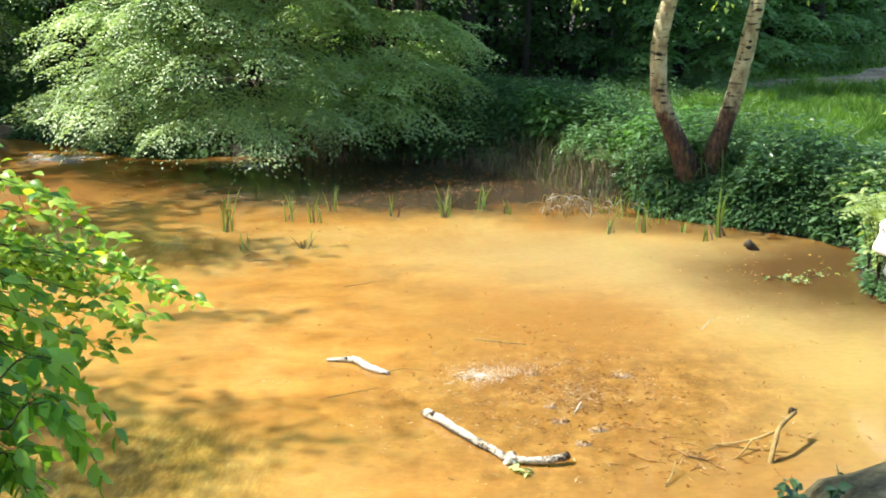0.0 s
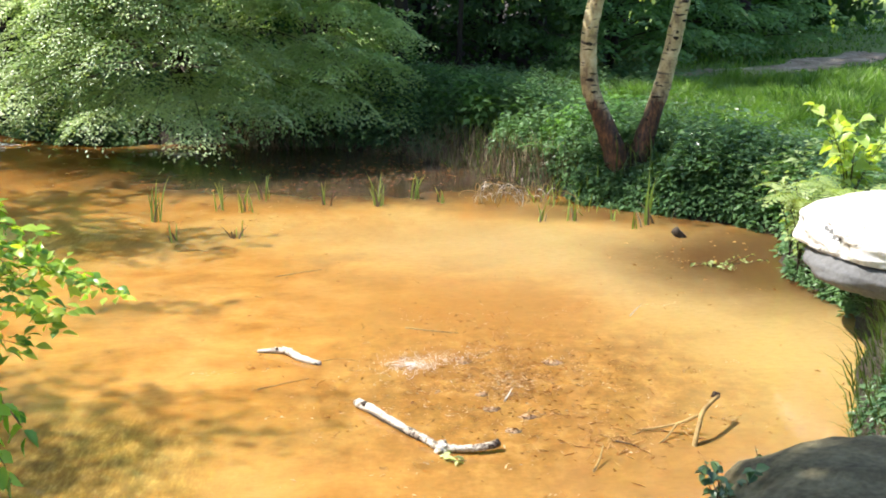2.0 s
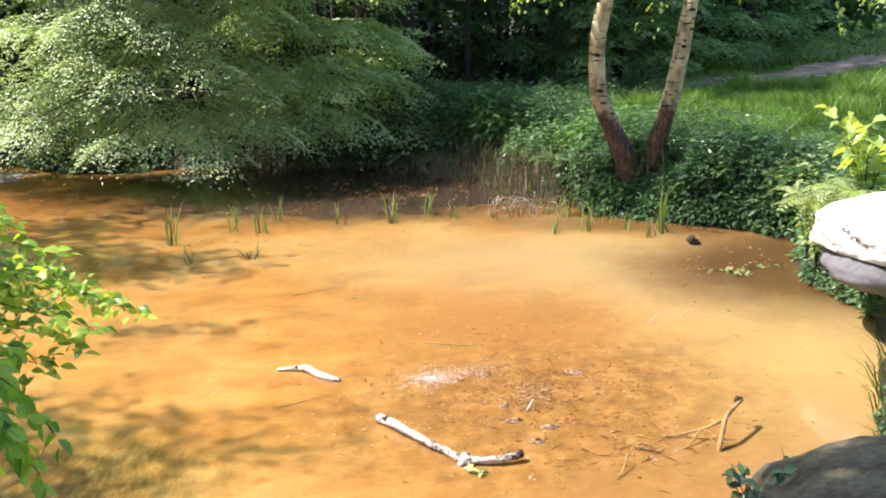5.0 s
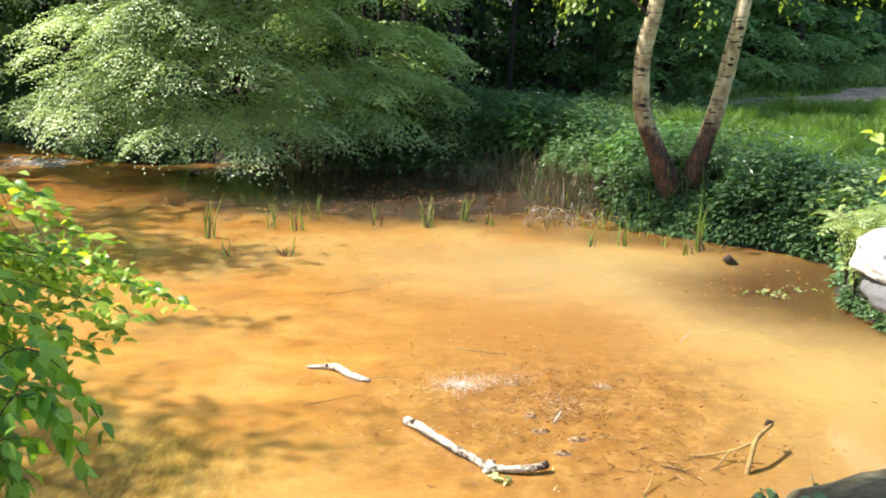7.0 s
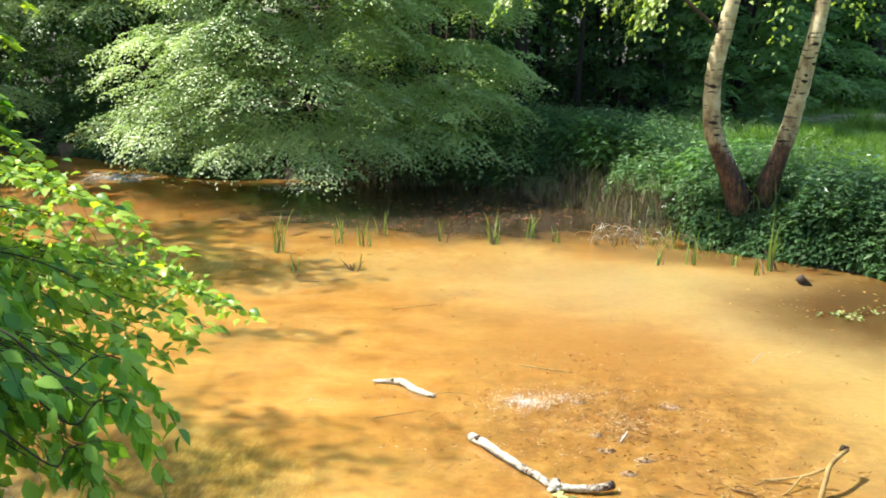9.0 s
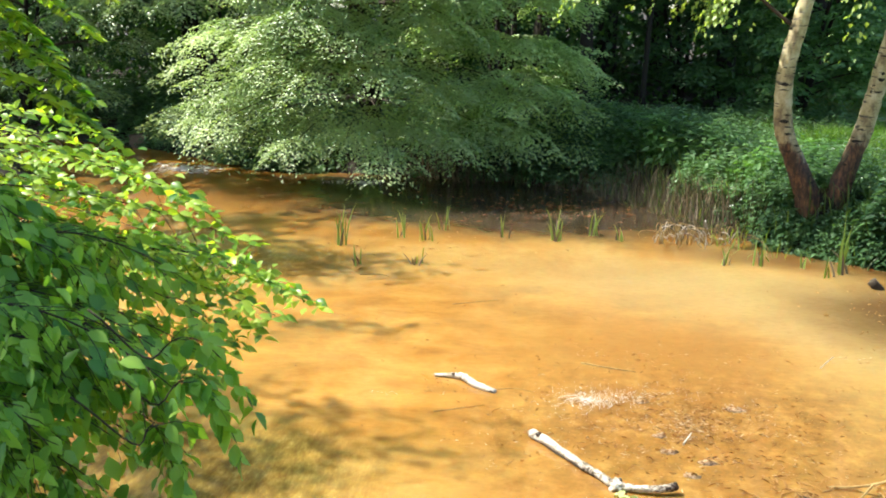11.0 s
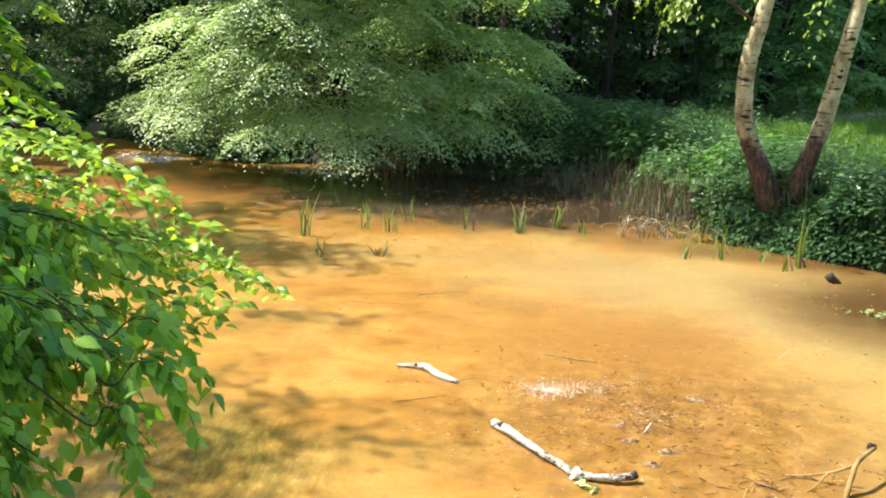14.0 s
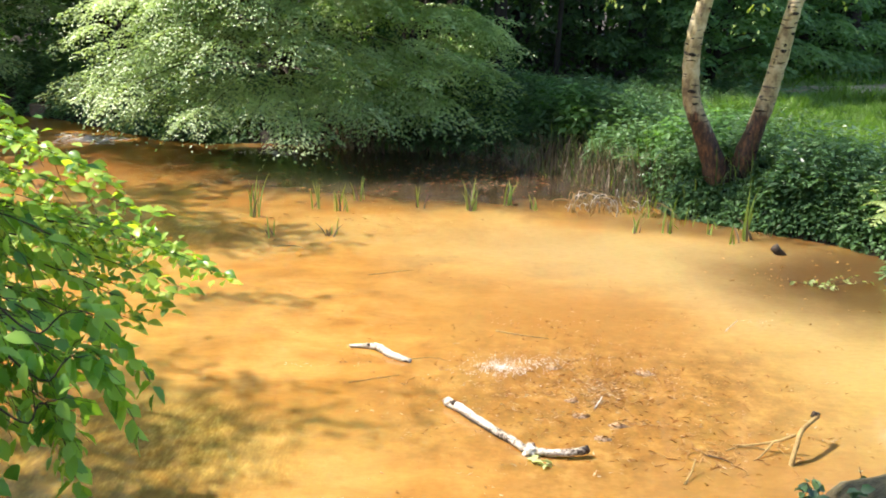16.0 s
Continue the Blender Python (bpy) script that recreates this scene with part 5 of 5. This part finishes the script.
    tagged(mesh_ob("young_foliage", np.vstack(rest_V[True]), rest_F[True], M_NEAR_REST, ob, smooth=True), kind="stuff")
    tagged(mesh_ob("grown_foliage", np.vstack(rest_V[False]), rest_F[False], M_NEAR_SHADED_REST, ob, smooth=True), kind="stuff")
    # unseen high crown, its clumps placed to shade the near bank and water
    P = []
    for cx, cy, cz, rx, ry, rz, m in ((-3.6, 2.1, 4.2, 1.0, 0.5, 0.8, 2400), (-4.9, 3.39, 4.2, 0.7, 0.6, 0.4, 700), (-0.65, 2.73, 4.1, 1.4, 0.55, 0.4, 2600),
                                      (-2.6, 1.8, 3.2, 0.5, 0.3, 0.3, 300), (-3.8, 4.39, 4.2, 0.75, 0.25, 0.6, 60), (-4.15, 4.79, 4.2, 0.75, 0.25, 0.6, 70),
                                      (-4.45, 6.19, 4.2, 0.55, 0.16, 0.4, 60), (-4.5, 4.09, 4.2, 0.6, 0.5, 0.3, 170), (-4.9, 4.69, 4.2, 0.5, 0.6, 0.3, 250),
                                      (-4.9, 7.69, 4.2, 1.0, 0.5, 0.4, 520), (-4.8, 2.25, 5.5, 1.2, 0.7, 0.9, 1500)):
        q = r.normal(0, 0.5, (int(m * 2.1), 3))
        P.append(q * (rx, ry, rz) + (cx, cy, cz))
    # unseen tufts beside the trunk, added to keep the sun off the lowest boughs
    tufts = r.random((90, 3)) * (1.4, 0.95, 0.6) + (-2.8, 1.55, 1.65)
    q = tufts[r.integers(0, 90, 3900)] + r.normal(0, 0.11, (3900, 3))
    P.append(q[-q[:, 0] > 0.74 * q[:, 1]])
    # unseen canopy close overhead, added to darken the low leaves
    tufts = r.random((110, 3)) * (2.3, 1.7, 0.9) + (-3.2, 0.65, 2.55)
    tufts[:, 2] += 0.35 * np.cos((tufts[:, 0] + 2.05) / 1.15 * 1.4) - 0.2
    q = tufts[r.integers(0, 110, 6200)] + r.normal(0, 0.16, (6200, 3))
    P.append(q[q[:, 2] > 2.35])
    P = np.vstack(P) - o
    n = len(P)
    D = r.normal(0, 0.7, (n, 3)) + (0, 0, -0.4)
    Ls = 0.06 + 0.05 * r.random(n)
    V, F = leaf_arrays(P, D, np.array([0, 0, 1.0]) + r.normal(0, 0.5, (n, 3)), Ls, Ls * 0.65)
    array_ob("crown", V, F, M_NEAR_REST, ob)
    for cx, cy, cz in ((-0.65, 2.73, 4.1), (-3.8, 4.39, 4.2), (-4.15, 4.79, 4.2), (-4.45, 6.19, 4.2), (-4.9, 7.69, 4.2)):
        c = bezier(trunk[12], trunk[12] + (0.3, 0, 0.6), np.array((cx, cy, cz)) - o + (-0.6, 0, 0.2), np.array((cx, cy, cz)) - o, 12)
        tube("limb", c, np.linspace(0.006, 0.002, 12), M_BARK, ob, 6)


near_tree()


# ---------------------------------------------------------------- plants beside the boulders
def leafy_plant(name, x, y, z, h, spread, n, leaf, mat, label, category, seed, stems=6, wide=0.6, min_t=0.2):
    r = np.random.default_rng(seed)
    ob = thing(name, x, y, z, label, category)
    P, D, N, L = [], [], [], []
    for k in range(stems):
        a = r.random() * 2 * math.pi
        rr = spread * (0.3 + 0.7 * r.random())
        top = np.array([math.cos(a) * rr, math.sin(a) * rr, h * (0.65 + 0.4 * r.random())])
        c = bezier((0, 0, -0.05), (0, 0, h * 0.4), top * (0.6, 0.6, 0.8), top, 10)
        tube("stem", c, np.linspace(0.0035, 0.0012, 10), M_TWIGBARK, ob, 5)
        for j in range(n // stems):
            t = min_t + (1 - min_t) * r.random()
            i = min(int(t * 9), 8)
            a2 = r.random() * 2 * math.pi
            P.append(c[i] + (c[i + 1] - c[i]) * (t * 9 - i))
            D.append((math.cos(a2), math.sin(a2), -0.15 + 0.3 * r.normal()))
            N.append(np.array([0, 0, 1.0]) + r.normal(0, 0.4, 3))
            L.append(leaf * (0.6 + 0.7 * r.random()))
    L = np.array(L)
    V, F = leaf_arrays(P, D, N, L, L * wide, six=True)
    array_ob("foliage", V, F, mat, ob)
    return ob


def fern(x, y, z, ln, seed, fronds=7, label="sunlit yellow-green fern beside the white boulder", mat=None):
    r = np.random.default_rng(seed)
    ob = thing("fern", x, y, z, label, "fern")
    for k in range(fronds):
        a = 2 * math.pi * k / fronds + r.normal(0, 0.3)
        out = np.array([math.cos(a), math.sin(a), 0])
        L_ = ln * (0.7 + 0.4 * r.random())
        c = bezier((0, 0, 0), (0, 0, L_ * 0.5), out * L_ * 0.5 + (0, 0, L_ * 0.8), out * L_ * 0.95 + (0, 0, L_ * 0.45), 22)
        tg = unit(np.gradient(c, axis=0))
        V, F = [tuple(p) for p in c], []
        for i in range(3, 21):
            sd = unit(np.cross(tg[i], (0, 0, 1.0)))
            w = L_ * 0.26 * math.sin(math.pi * min(1, (i + 2) / 24)) * (1 if i > 4 else 0.7)
            for sg in (-1, 1):
                d = unit(sd * sg + tg[i] * 0.4 - np.array([0, 0, 0.2]))
                k0 = len(V)
                V += [tuple(c[i] * 0.5 + c[i + 1] * 0.5 + d * w * 0.4 + tg[i] * w * 0.02), tuple(c[i] + d * w), tuple(c[i] + d * w * 0.5 - tg[i] * w * 0.04)]
                F += [(i, k0, k0 + 2), (k0, k0 + 1, k0 + 2)]
        for i in range(21):
            V.append(tuple(c[i] * 0.5 + c[i + 1] * 0.5 + (0, 0, 0.003)))
            F.append((i, i + 1, len(V) - 1))
        fr = mesh_ob("frond", V, F, mat or M_FERN, ob)
        tube("rib", c, np.linspace(0.004, 0.0012, 22), M_REED, fr, 4)


for k, (x, y, ln) in enumerate(((2.78, 8.25, 0.34), (3.05, 7.98, 0.38), (3.4, 7.75, 0.36), (3.75, 7.75, 0.4), (4.0, 7.4, 0.36), (1.75, 9.35, 0.36))):
    fern(x, y, float(ground_z(x, y)), ln, 420 + k, 8, "green fern among the nettles of the bank", M_ELDER)
fern(2.93, 5.9, 0.42, 0.46, 401, 10)
fern(3.18, 5.85, 0.48, 0.46, 402, 10)
leafy_plant("bramble", 2.98, 6.05, 0.06, 0.72, 0.24, 210, 0.05, M_BRAMBLE, "pale green bramble stems beside the white boulder", "plant", 411, 12)
leafy_plant("bramble", 3.06, 5.72, 0.12, 0.42, 0.15, 55, 0.042, M_BRAMBLE, "small pale plant at the boulder's foot", "plant", 412, 7)
leafy_plant("bramble", 3.05, 6.35, 0.1, 0.6, 0.25, 150, 0.055, M_BRAMBLE, "green bramble stems on the pond's corner", "plant", 417, 9)
leafy_plant("sycamore_sapling", 3.28, 6.05, 0.4, 0.88, 0.42, 110, 0.11, M_SYCAMORE, "sapling with broad sunlit yellow-green leaves", "sapling", 413, 12, 0.85, 0.35)
leafy_plant("sycamore_sapling", 3.75, 5.9, 0.4, 0.9, 0.35, 80, 0.09, M_SYCAMORE, "small sapling with broad yellow-green leaves", "sapling", 418, 8, 0.85, 0.35)
leafy_plant("ivy", 1.24, 2.76, 0.12, 0.39, 0.16, 80, 0.04, M_NETTLE, "dark green ivy sprig against the grey boulder", "ivy", 414, 8, 0.8, 0.6)
leafy_plant("ivy", 1.40, 2.84, 0.22, 0.25, 0.1, 32, 0.034, M_NETTLE, "dark green ivy climbing the grey boulder's edge", "ivy", 419, 5, 0.8, 0.6)
undergrowth("bank_undergrowth", 700, (1.9, 3.4, 2.7, 4.7), -0.02, 0.4, 0.16, 0.032, M_NETTLE, "dark leafy plants hanging over the near bank", 59, 5, 0.2, 20)
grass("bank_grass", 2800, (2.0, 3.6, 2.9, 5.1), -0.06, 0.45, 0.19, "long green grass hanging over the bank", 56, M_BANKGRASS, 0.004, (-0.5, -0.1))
leafy_plant("waterweed", 2.56, 6.45, -0.03, 0.09, 0.34, 70, 0.034, M_BRAMBLE, "pale leaves of a water plant breaking the surface", "water plant", 415, 8, 0.6)


# ---------------------------------------------------------------- litter on the water
def litter(name, n, cx, cy, rx, ry, size, mat, label, category, seed, zmax=0.006, stretch=0.5, clusters=0):
    r = np.random.default_rng(seed)
    a, u = r.random(n) * 2 * math.pi, np.abs(r.normal(0, 0.55, n))
    P = np.stack([cx + np.cos(a) * u * rx, cy + np.sin(a) * u * ry, 0.003 + zmax * r.random(n)], 1)
    b = r.random(n) * 2 * math.pi
    clusters = min(clusters, n // 2)
    if clusters:
        # drifted together in short rafts that lie across the pond
        k = r.integers(0, clusters, n)
        P[:, 0] = P[k, 0] + r.normal(0, 1, n) * (0.02 + 0.06 * r.random(clusters))[k]
        P[:, 1] = P[k, 1] + r.normal(0, 1, n) * (0.01 + 0.02 * r.random(clusters))[k]
        b = r.normal(0, 0.5, n)
    tilt = 3.0 if clusters else 1.0
    D = np.stack([np.cos(b), np.sin(b), 0.1 * tilt * r.normal(0, 1, n)], 1)
    L = size * (0.4 + 1.0 * r.random(n) ** 2)
    V, F = leaf_arrays(P, D, np.array([0, 0, 1.0]) + r.normal(0, 0.15 * tilt, (n, 3)), L, L * stretch, 0.2)
    return tagged(array_ob(name, V, F, mat), label, category, kind="stuff")


litter("floating_litter", 2400, 0.75, 4.6, 1.5, 1.25, 0.021, M_LITTER, "brown leaf litter scattered in the shallows", "leaf litter", 61, 0.008, 0.35, 330)
litter("floating_litter", 130, 0.8, 4.45, 1.3, 1.1, 0.028, M_DARKPIECE, "dark scraps of bark and twig in the shallows", "leaf litter", 69, 0.006, 0.25, 150)
litter("floating_litter", 150, 0.3, 5.4, 3.2, 2.6, 0.035, M_DARKPIECE, "dark twigs and bits drifting on the pond", "leaf litter", 62, stretch=0.22)
litter("scum_and_glint", 1150, 0.20, 4.76, 0.25, 0.16, 0.0068, M_GLINT, "pale scum on the water, its glints set as white flakes", "scum", 63, 0.01, 0.8)
litter("scum_and_glint", 1500, 0.70, 4.5, 1.25, 1.15, 0.022, M_CLAYBIT, "pale flecks of scum near the driftwood", "scum", 64, 0.008, 0.24, 300)
litter("floating_litter", 170, 1.12, 3.86, 0.36, 0.3, 0.075, M_LITTER, "thin brown twig scraps lying beside the forked twig", "leaf litter", 73, 0.008, 0.09)
litter("floating_litter", 260, 0.75, 4.35, 0.9, 0.8, 0.055, M_LITTER, "thin brown twig scraps in the shallows", "leaf litter", 74, 0.006, 0.08)
# sky glitter on the ripples, laid down as white flakes
litter("scum_and_glint", 520, -4.86, 11.43, 0.55, 0.4, 0.09, M_GLINT, "sky glints on the stream mouth's riffle, set as white flakes", "foam", 67, 0.01, 0.16, 26)
litter("scum_and_glint", 130, -2.39, 10.94, 0.6, 0.12, 0.06, M_GLINT, "line of pale glints under the bush, set as white flakes", "foam", 68, 0.01, 0.16, 20)
litter("scum_and_glint", 520, 0.40, 4.84, 0.45, 0.15, 0.007, M_GLINT, "thin streaks of glinting scum, set as white flakes", "scum", 70, 0.006, 0.5, 46)
litter("floating_litter", 160, -1.1, 7.9, 1.6, 0.9, 0.04, M_LITTER, "dead reed bits floating among the irises", "leaf litter", 65, stretch=0.25)
litter("floating_litter", 450, 0.0, 9.9, 2.6, 1.1, 0.06, M_LITTER, "dead leaves and reed bits lying on dark mud", "leaf litter", 71, 0.02, 0.2)
litter("floating_litter", 130, 0.0, 9.4, 2.6, 0.9, 0.05, M_CLAYBIT, "pale straw scraps on the mud among reeds", "leaf litter", 72, 0.02, 0.14)
litter("floating_litter", 60, 2.3, 6.6, 0.9, 0.8, 0.035, M_LITTER, "dead leaves floating beside the bank", "leaf litter", 66)
CLUMPS = [(0.49, 4.79, 0.045), (0.55, 4.37, 0.035), (0.58, 4.20, 0.045), (0.75, 4.11, 0.045), (0.66, 3.97, 0.040), (0.99, 4.75, 0.055)]
for k, (x, y, s_) in enumerate(CLUMPS):
    r = np.random.default_rng(900 + k)
    ob = thing("mud_clump", x, y, 0, "small lump of clay and dead bits breaking the water", "mud", "mud clumps in the shallows")
    blob_mesh("clay", M_CLAY, ob, (0, 0, 0.0), (s_ * 0.8, s_ * 0.5, s_ * 0.13), 30 + k, 4, 0.9, freq=5.0)
    for j in range(14):
        p, a, ln = r.normal(0, 0.5, 2) * (s_, s_ * 0.6), r.normal(0, 0.6), 0.012 + 0.02 * r.random()
        V, F = leaf_arrays([(p[0], p[1], 0.006 + 0.01 * r.random())], [(math.cos(a), math.sin(a), r.normal(0, 0.4))], [r.normal(0, 0.4, 3) + (0, 0, 1)], [ln], [ln * 0.45], 0.3, six=True)
        array_ob("flake", V, F, (M_CLAYBIT, M_DARKPIECE, M_LITTER, M_CLAYBIT)[j % 4], ob)
leafy_plant("leaf_sprig", 0.335, 3.70, 0.0, 0.012, 0.10, 18, 0.05, M_PALELEAF, "pale green leaf sprig floating by the driftwood", "leaves", 416, 4, 0.55)


def stray_stick(pts, rad, mat, label, seed):
    c = spline(pts, 12)
    ob = thing("stick", *c[0], label, "stick", "loose sticks in the pond")
    tube("wood", c - c[0], np.linspace(rad, rad * 0.5, 12), mat, ob, 6, 0.1, seed)


stray_stick([(0.96, 3.58, 0.0), (1.0, 3.64, 0.025), (1.03, 3.7, 0.06)], 0.006, M_TAN, "thin tan stick poking out of the water", 1)
stray_stick([(-0.62, 4.5, 0.002), (-0.5, 4.55, 0.004), (-0.36, 4.62, 0.002)], 0.0025, M_TAN, "thin brown stick lying in the water", 2)
stray_stick([(-0.72, 6.35, 0.002), (-0.55, 6.42, 0.006), (-0.4, 6.5, 0.002)], 0.003, M_TAN, "brown stick half under the water", 3)
stray_stick([(-1.55, 7.0, 0.002), (-1.4, 7.02, 0.006), (-1.3, 6.98, 0.002)], 0.004, M_TAN, "tan stick floating by the irises", 4)
stray_stick([(0.18, 5.32, 0.002), (0.35, 5.25, 0.006), (0.5, 5.22, 0.002)], 0.005, M_TAN, "pale straw lying on the water", 5)
stray_stick([(-0.3, 4.84, 0.004), (-0.2, 4.86, 0.008), (-0.1, 4.83, 0.003)], 0.002, M_TAN, "thin twig at the end of the pale stick", 6)
# streak of reflected light, built as a thin pale stem
stray_stick([(1.62, 5.45, 0.0), (1.63, 5.40, 0.05), (1.66, 5.36, 0.11)], 0.004, M_DRIFT, "vertical light streak on the water, set as a pale stem", 7)

stray_stick([(0.66, 4.29, 0.003), (0.69, 4.35, 0.012), (0.71, 4.39, 0.02)], 0.006, M_DRIFT, "white peeled scrap of wood in the shallows", 8)
stray_stick([(1.11, 3.85, 0.002), (1.16, 3.80, 0.015), (1.22, 3.78, 0.004)], 0.004, M_DARKWOOD, "dark curved twig lying in the shallows", 9)
stray_stick([(1.22, 3.9, 0.002), (1.33, 3.93, 0.012), (1.44, 3.9, 0.003)], 0.003, M_TAN, "thin tan twig lying beside the forked one", 10)


def dead_reed_heap():
    ob = thing("dead_reed_heap", 1.3, 8.5, 0, "heap of bleached dead reed stems at the bank", "dead reeds")
    r = np.random.default_rng(91)
    for k in range(46):
        x0 = r.uniform(-0.4, 0.35)
        x1 = x0 + r.uniform(-0.3, 0.35)
        hgt = 0.04 + 0.2 * r.random()
        y0 = r.normal(0, 0.08)
        c = bezier((x0, y0, -0.02), (x0 + 0.05, y0, hgt * 1.3), (x1 - 0.1, y0 + r.normal(0, 0.06), hgt), (x1, y0 + r.normal(0, 0.1), 0.0), 10)
        tube("stem", c, np.linspace(0.005, 0.002, 10), M_DRIFT if k % 3 == 0 else M_TAN, ob, 5)


dead_reed_heap()
bk = thing("stone_block", -6.25, 13.25, 0.1, "weathered sandstone block at the stream mouth", "stone")
def squared(v):
    v.co = Vector((max(-0.14, min(0.14, v.co.x)), max(-0.11, min(0.11, v.co.y)), max(-0.10, min(0.10, v.co.z))))
blob_mesh("stone", M_SANDSTONE, bk, (0, 0, 0.0), (0.24, 0.16, 0.15), 51, 4, 0.35, post=squared)
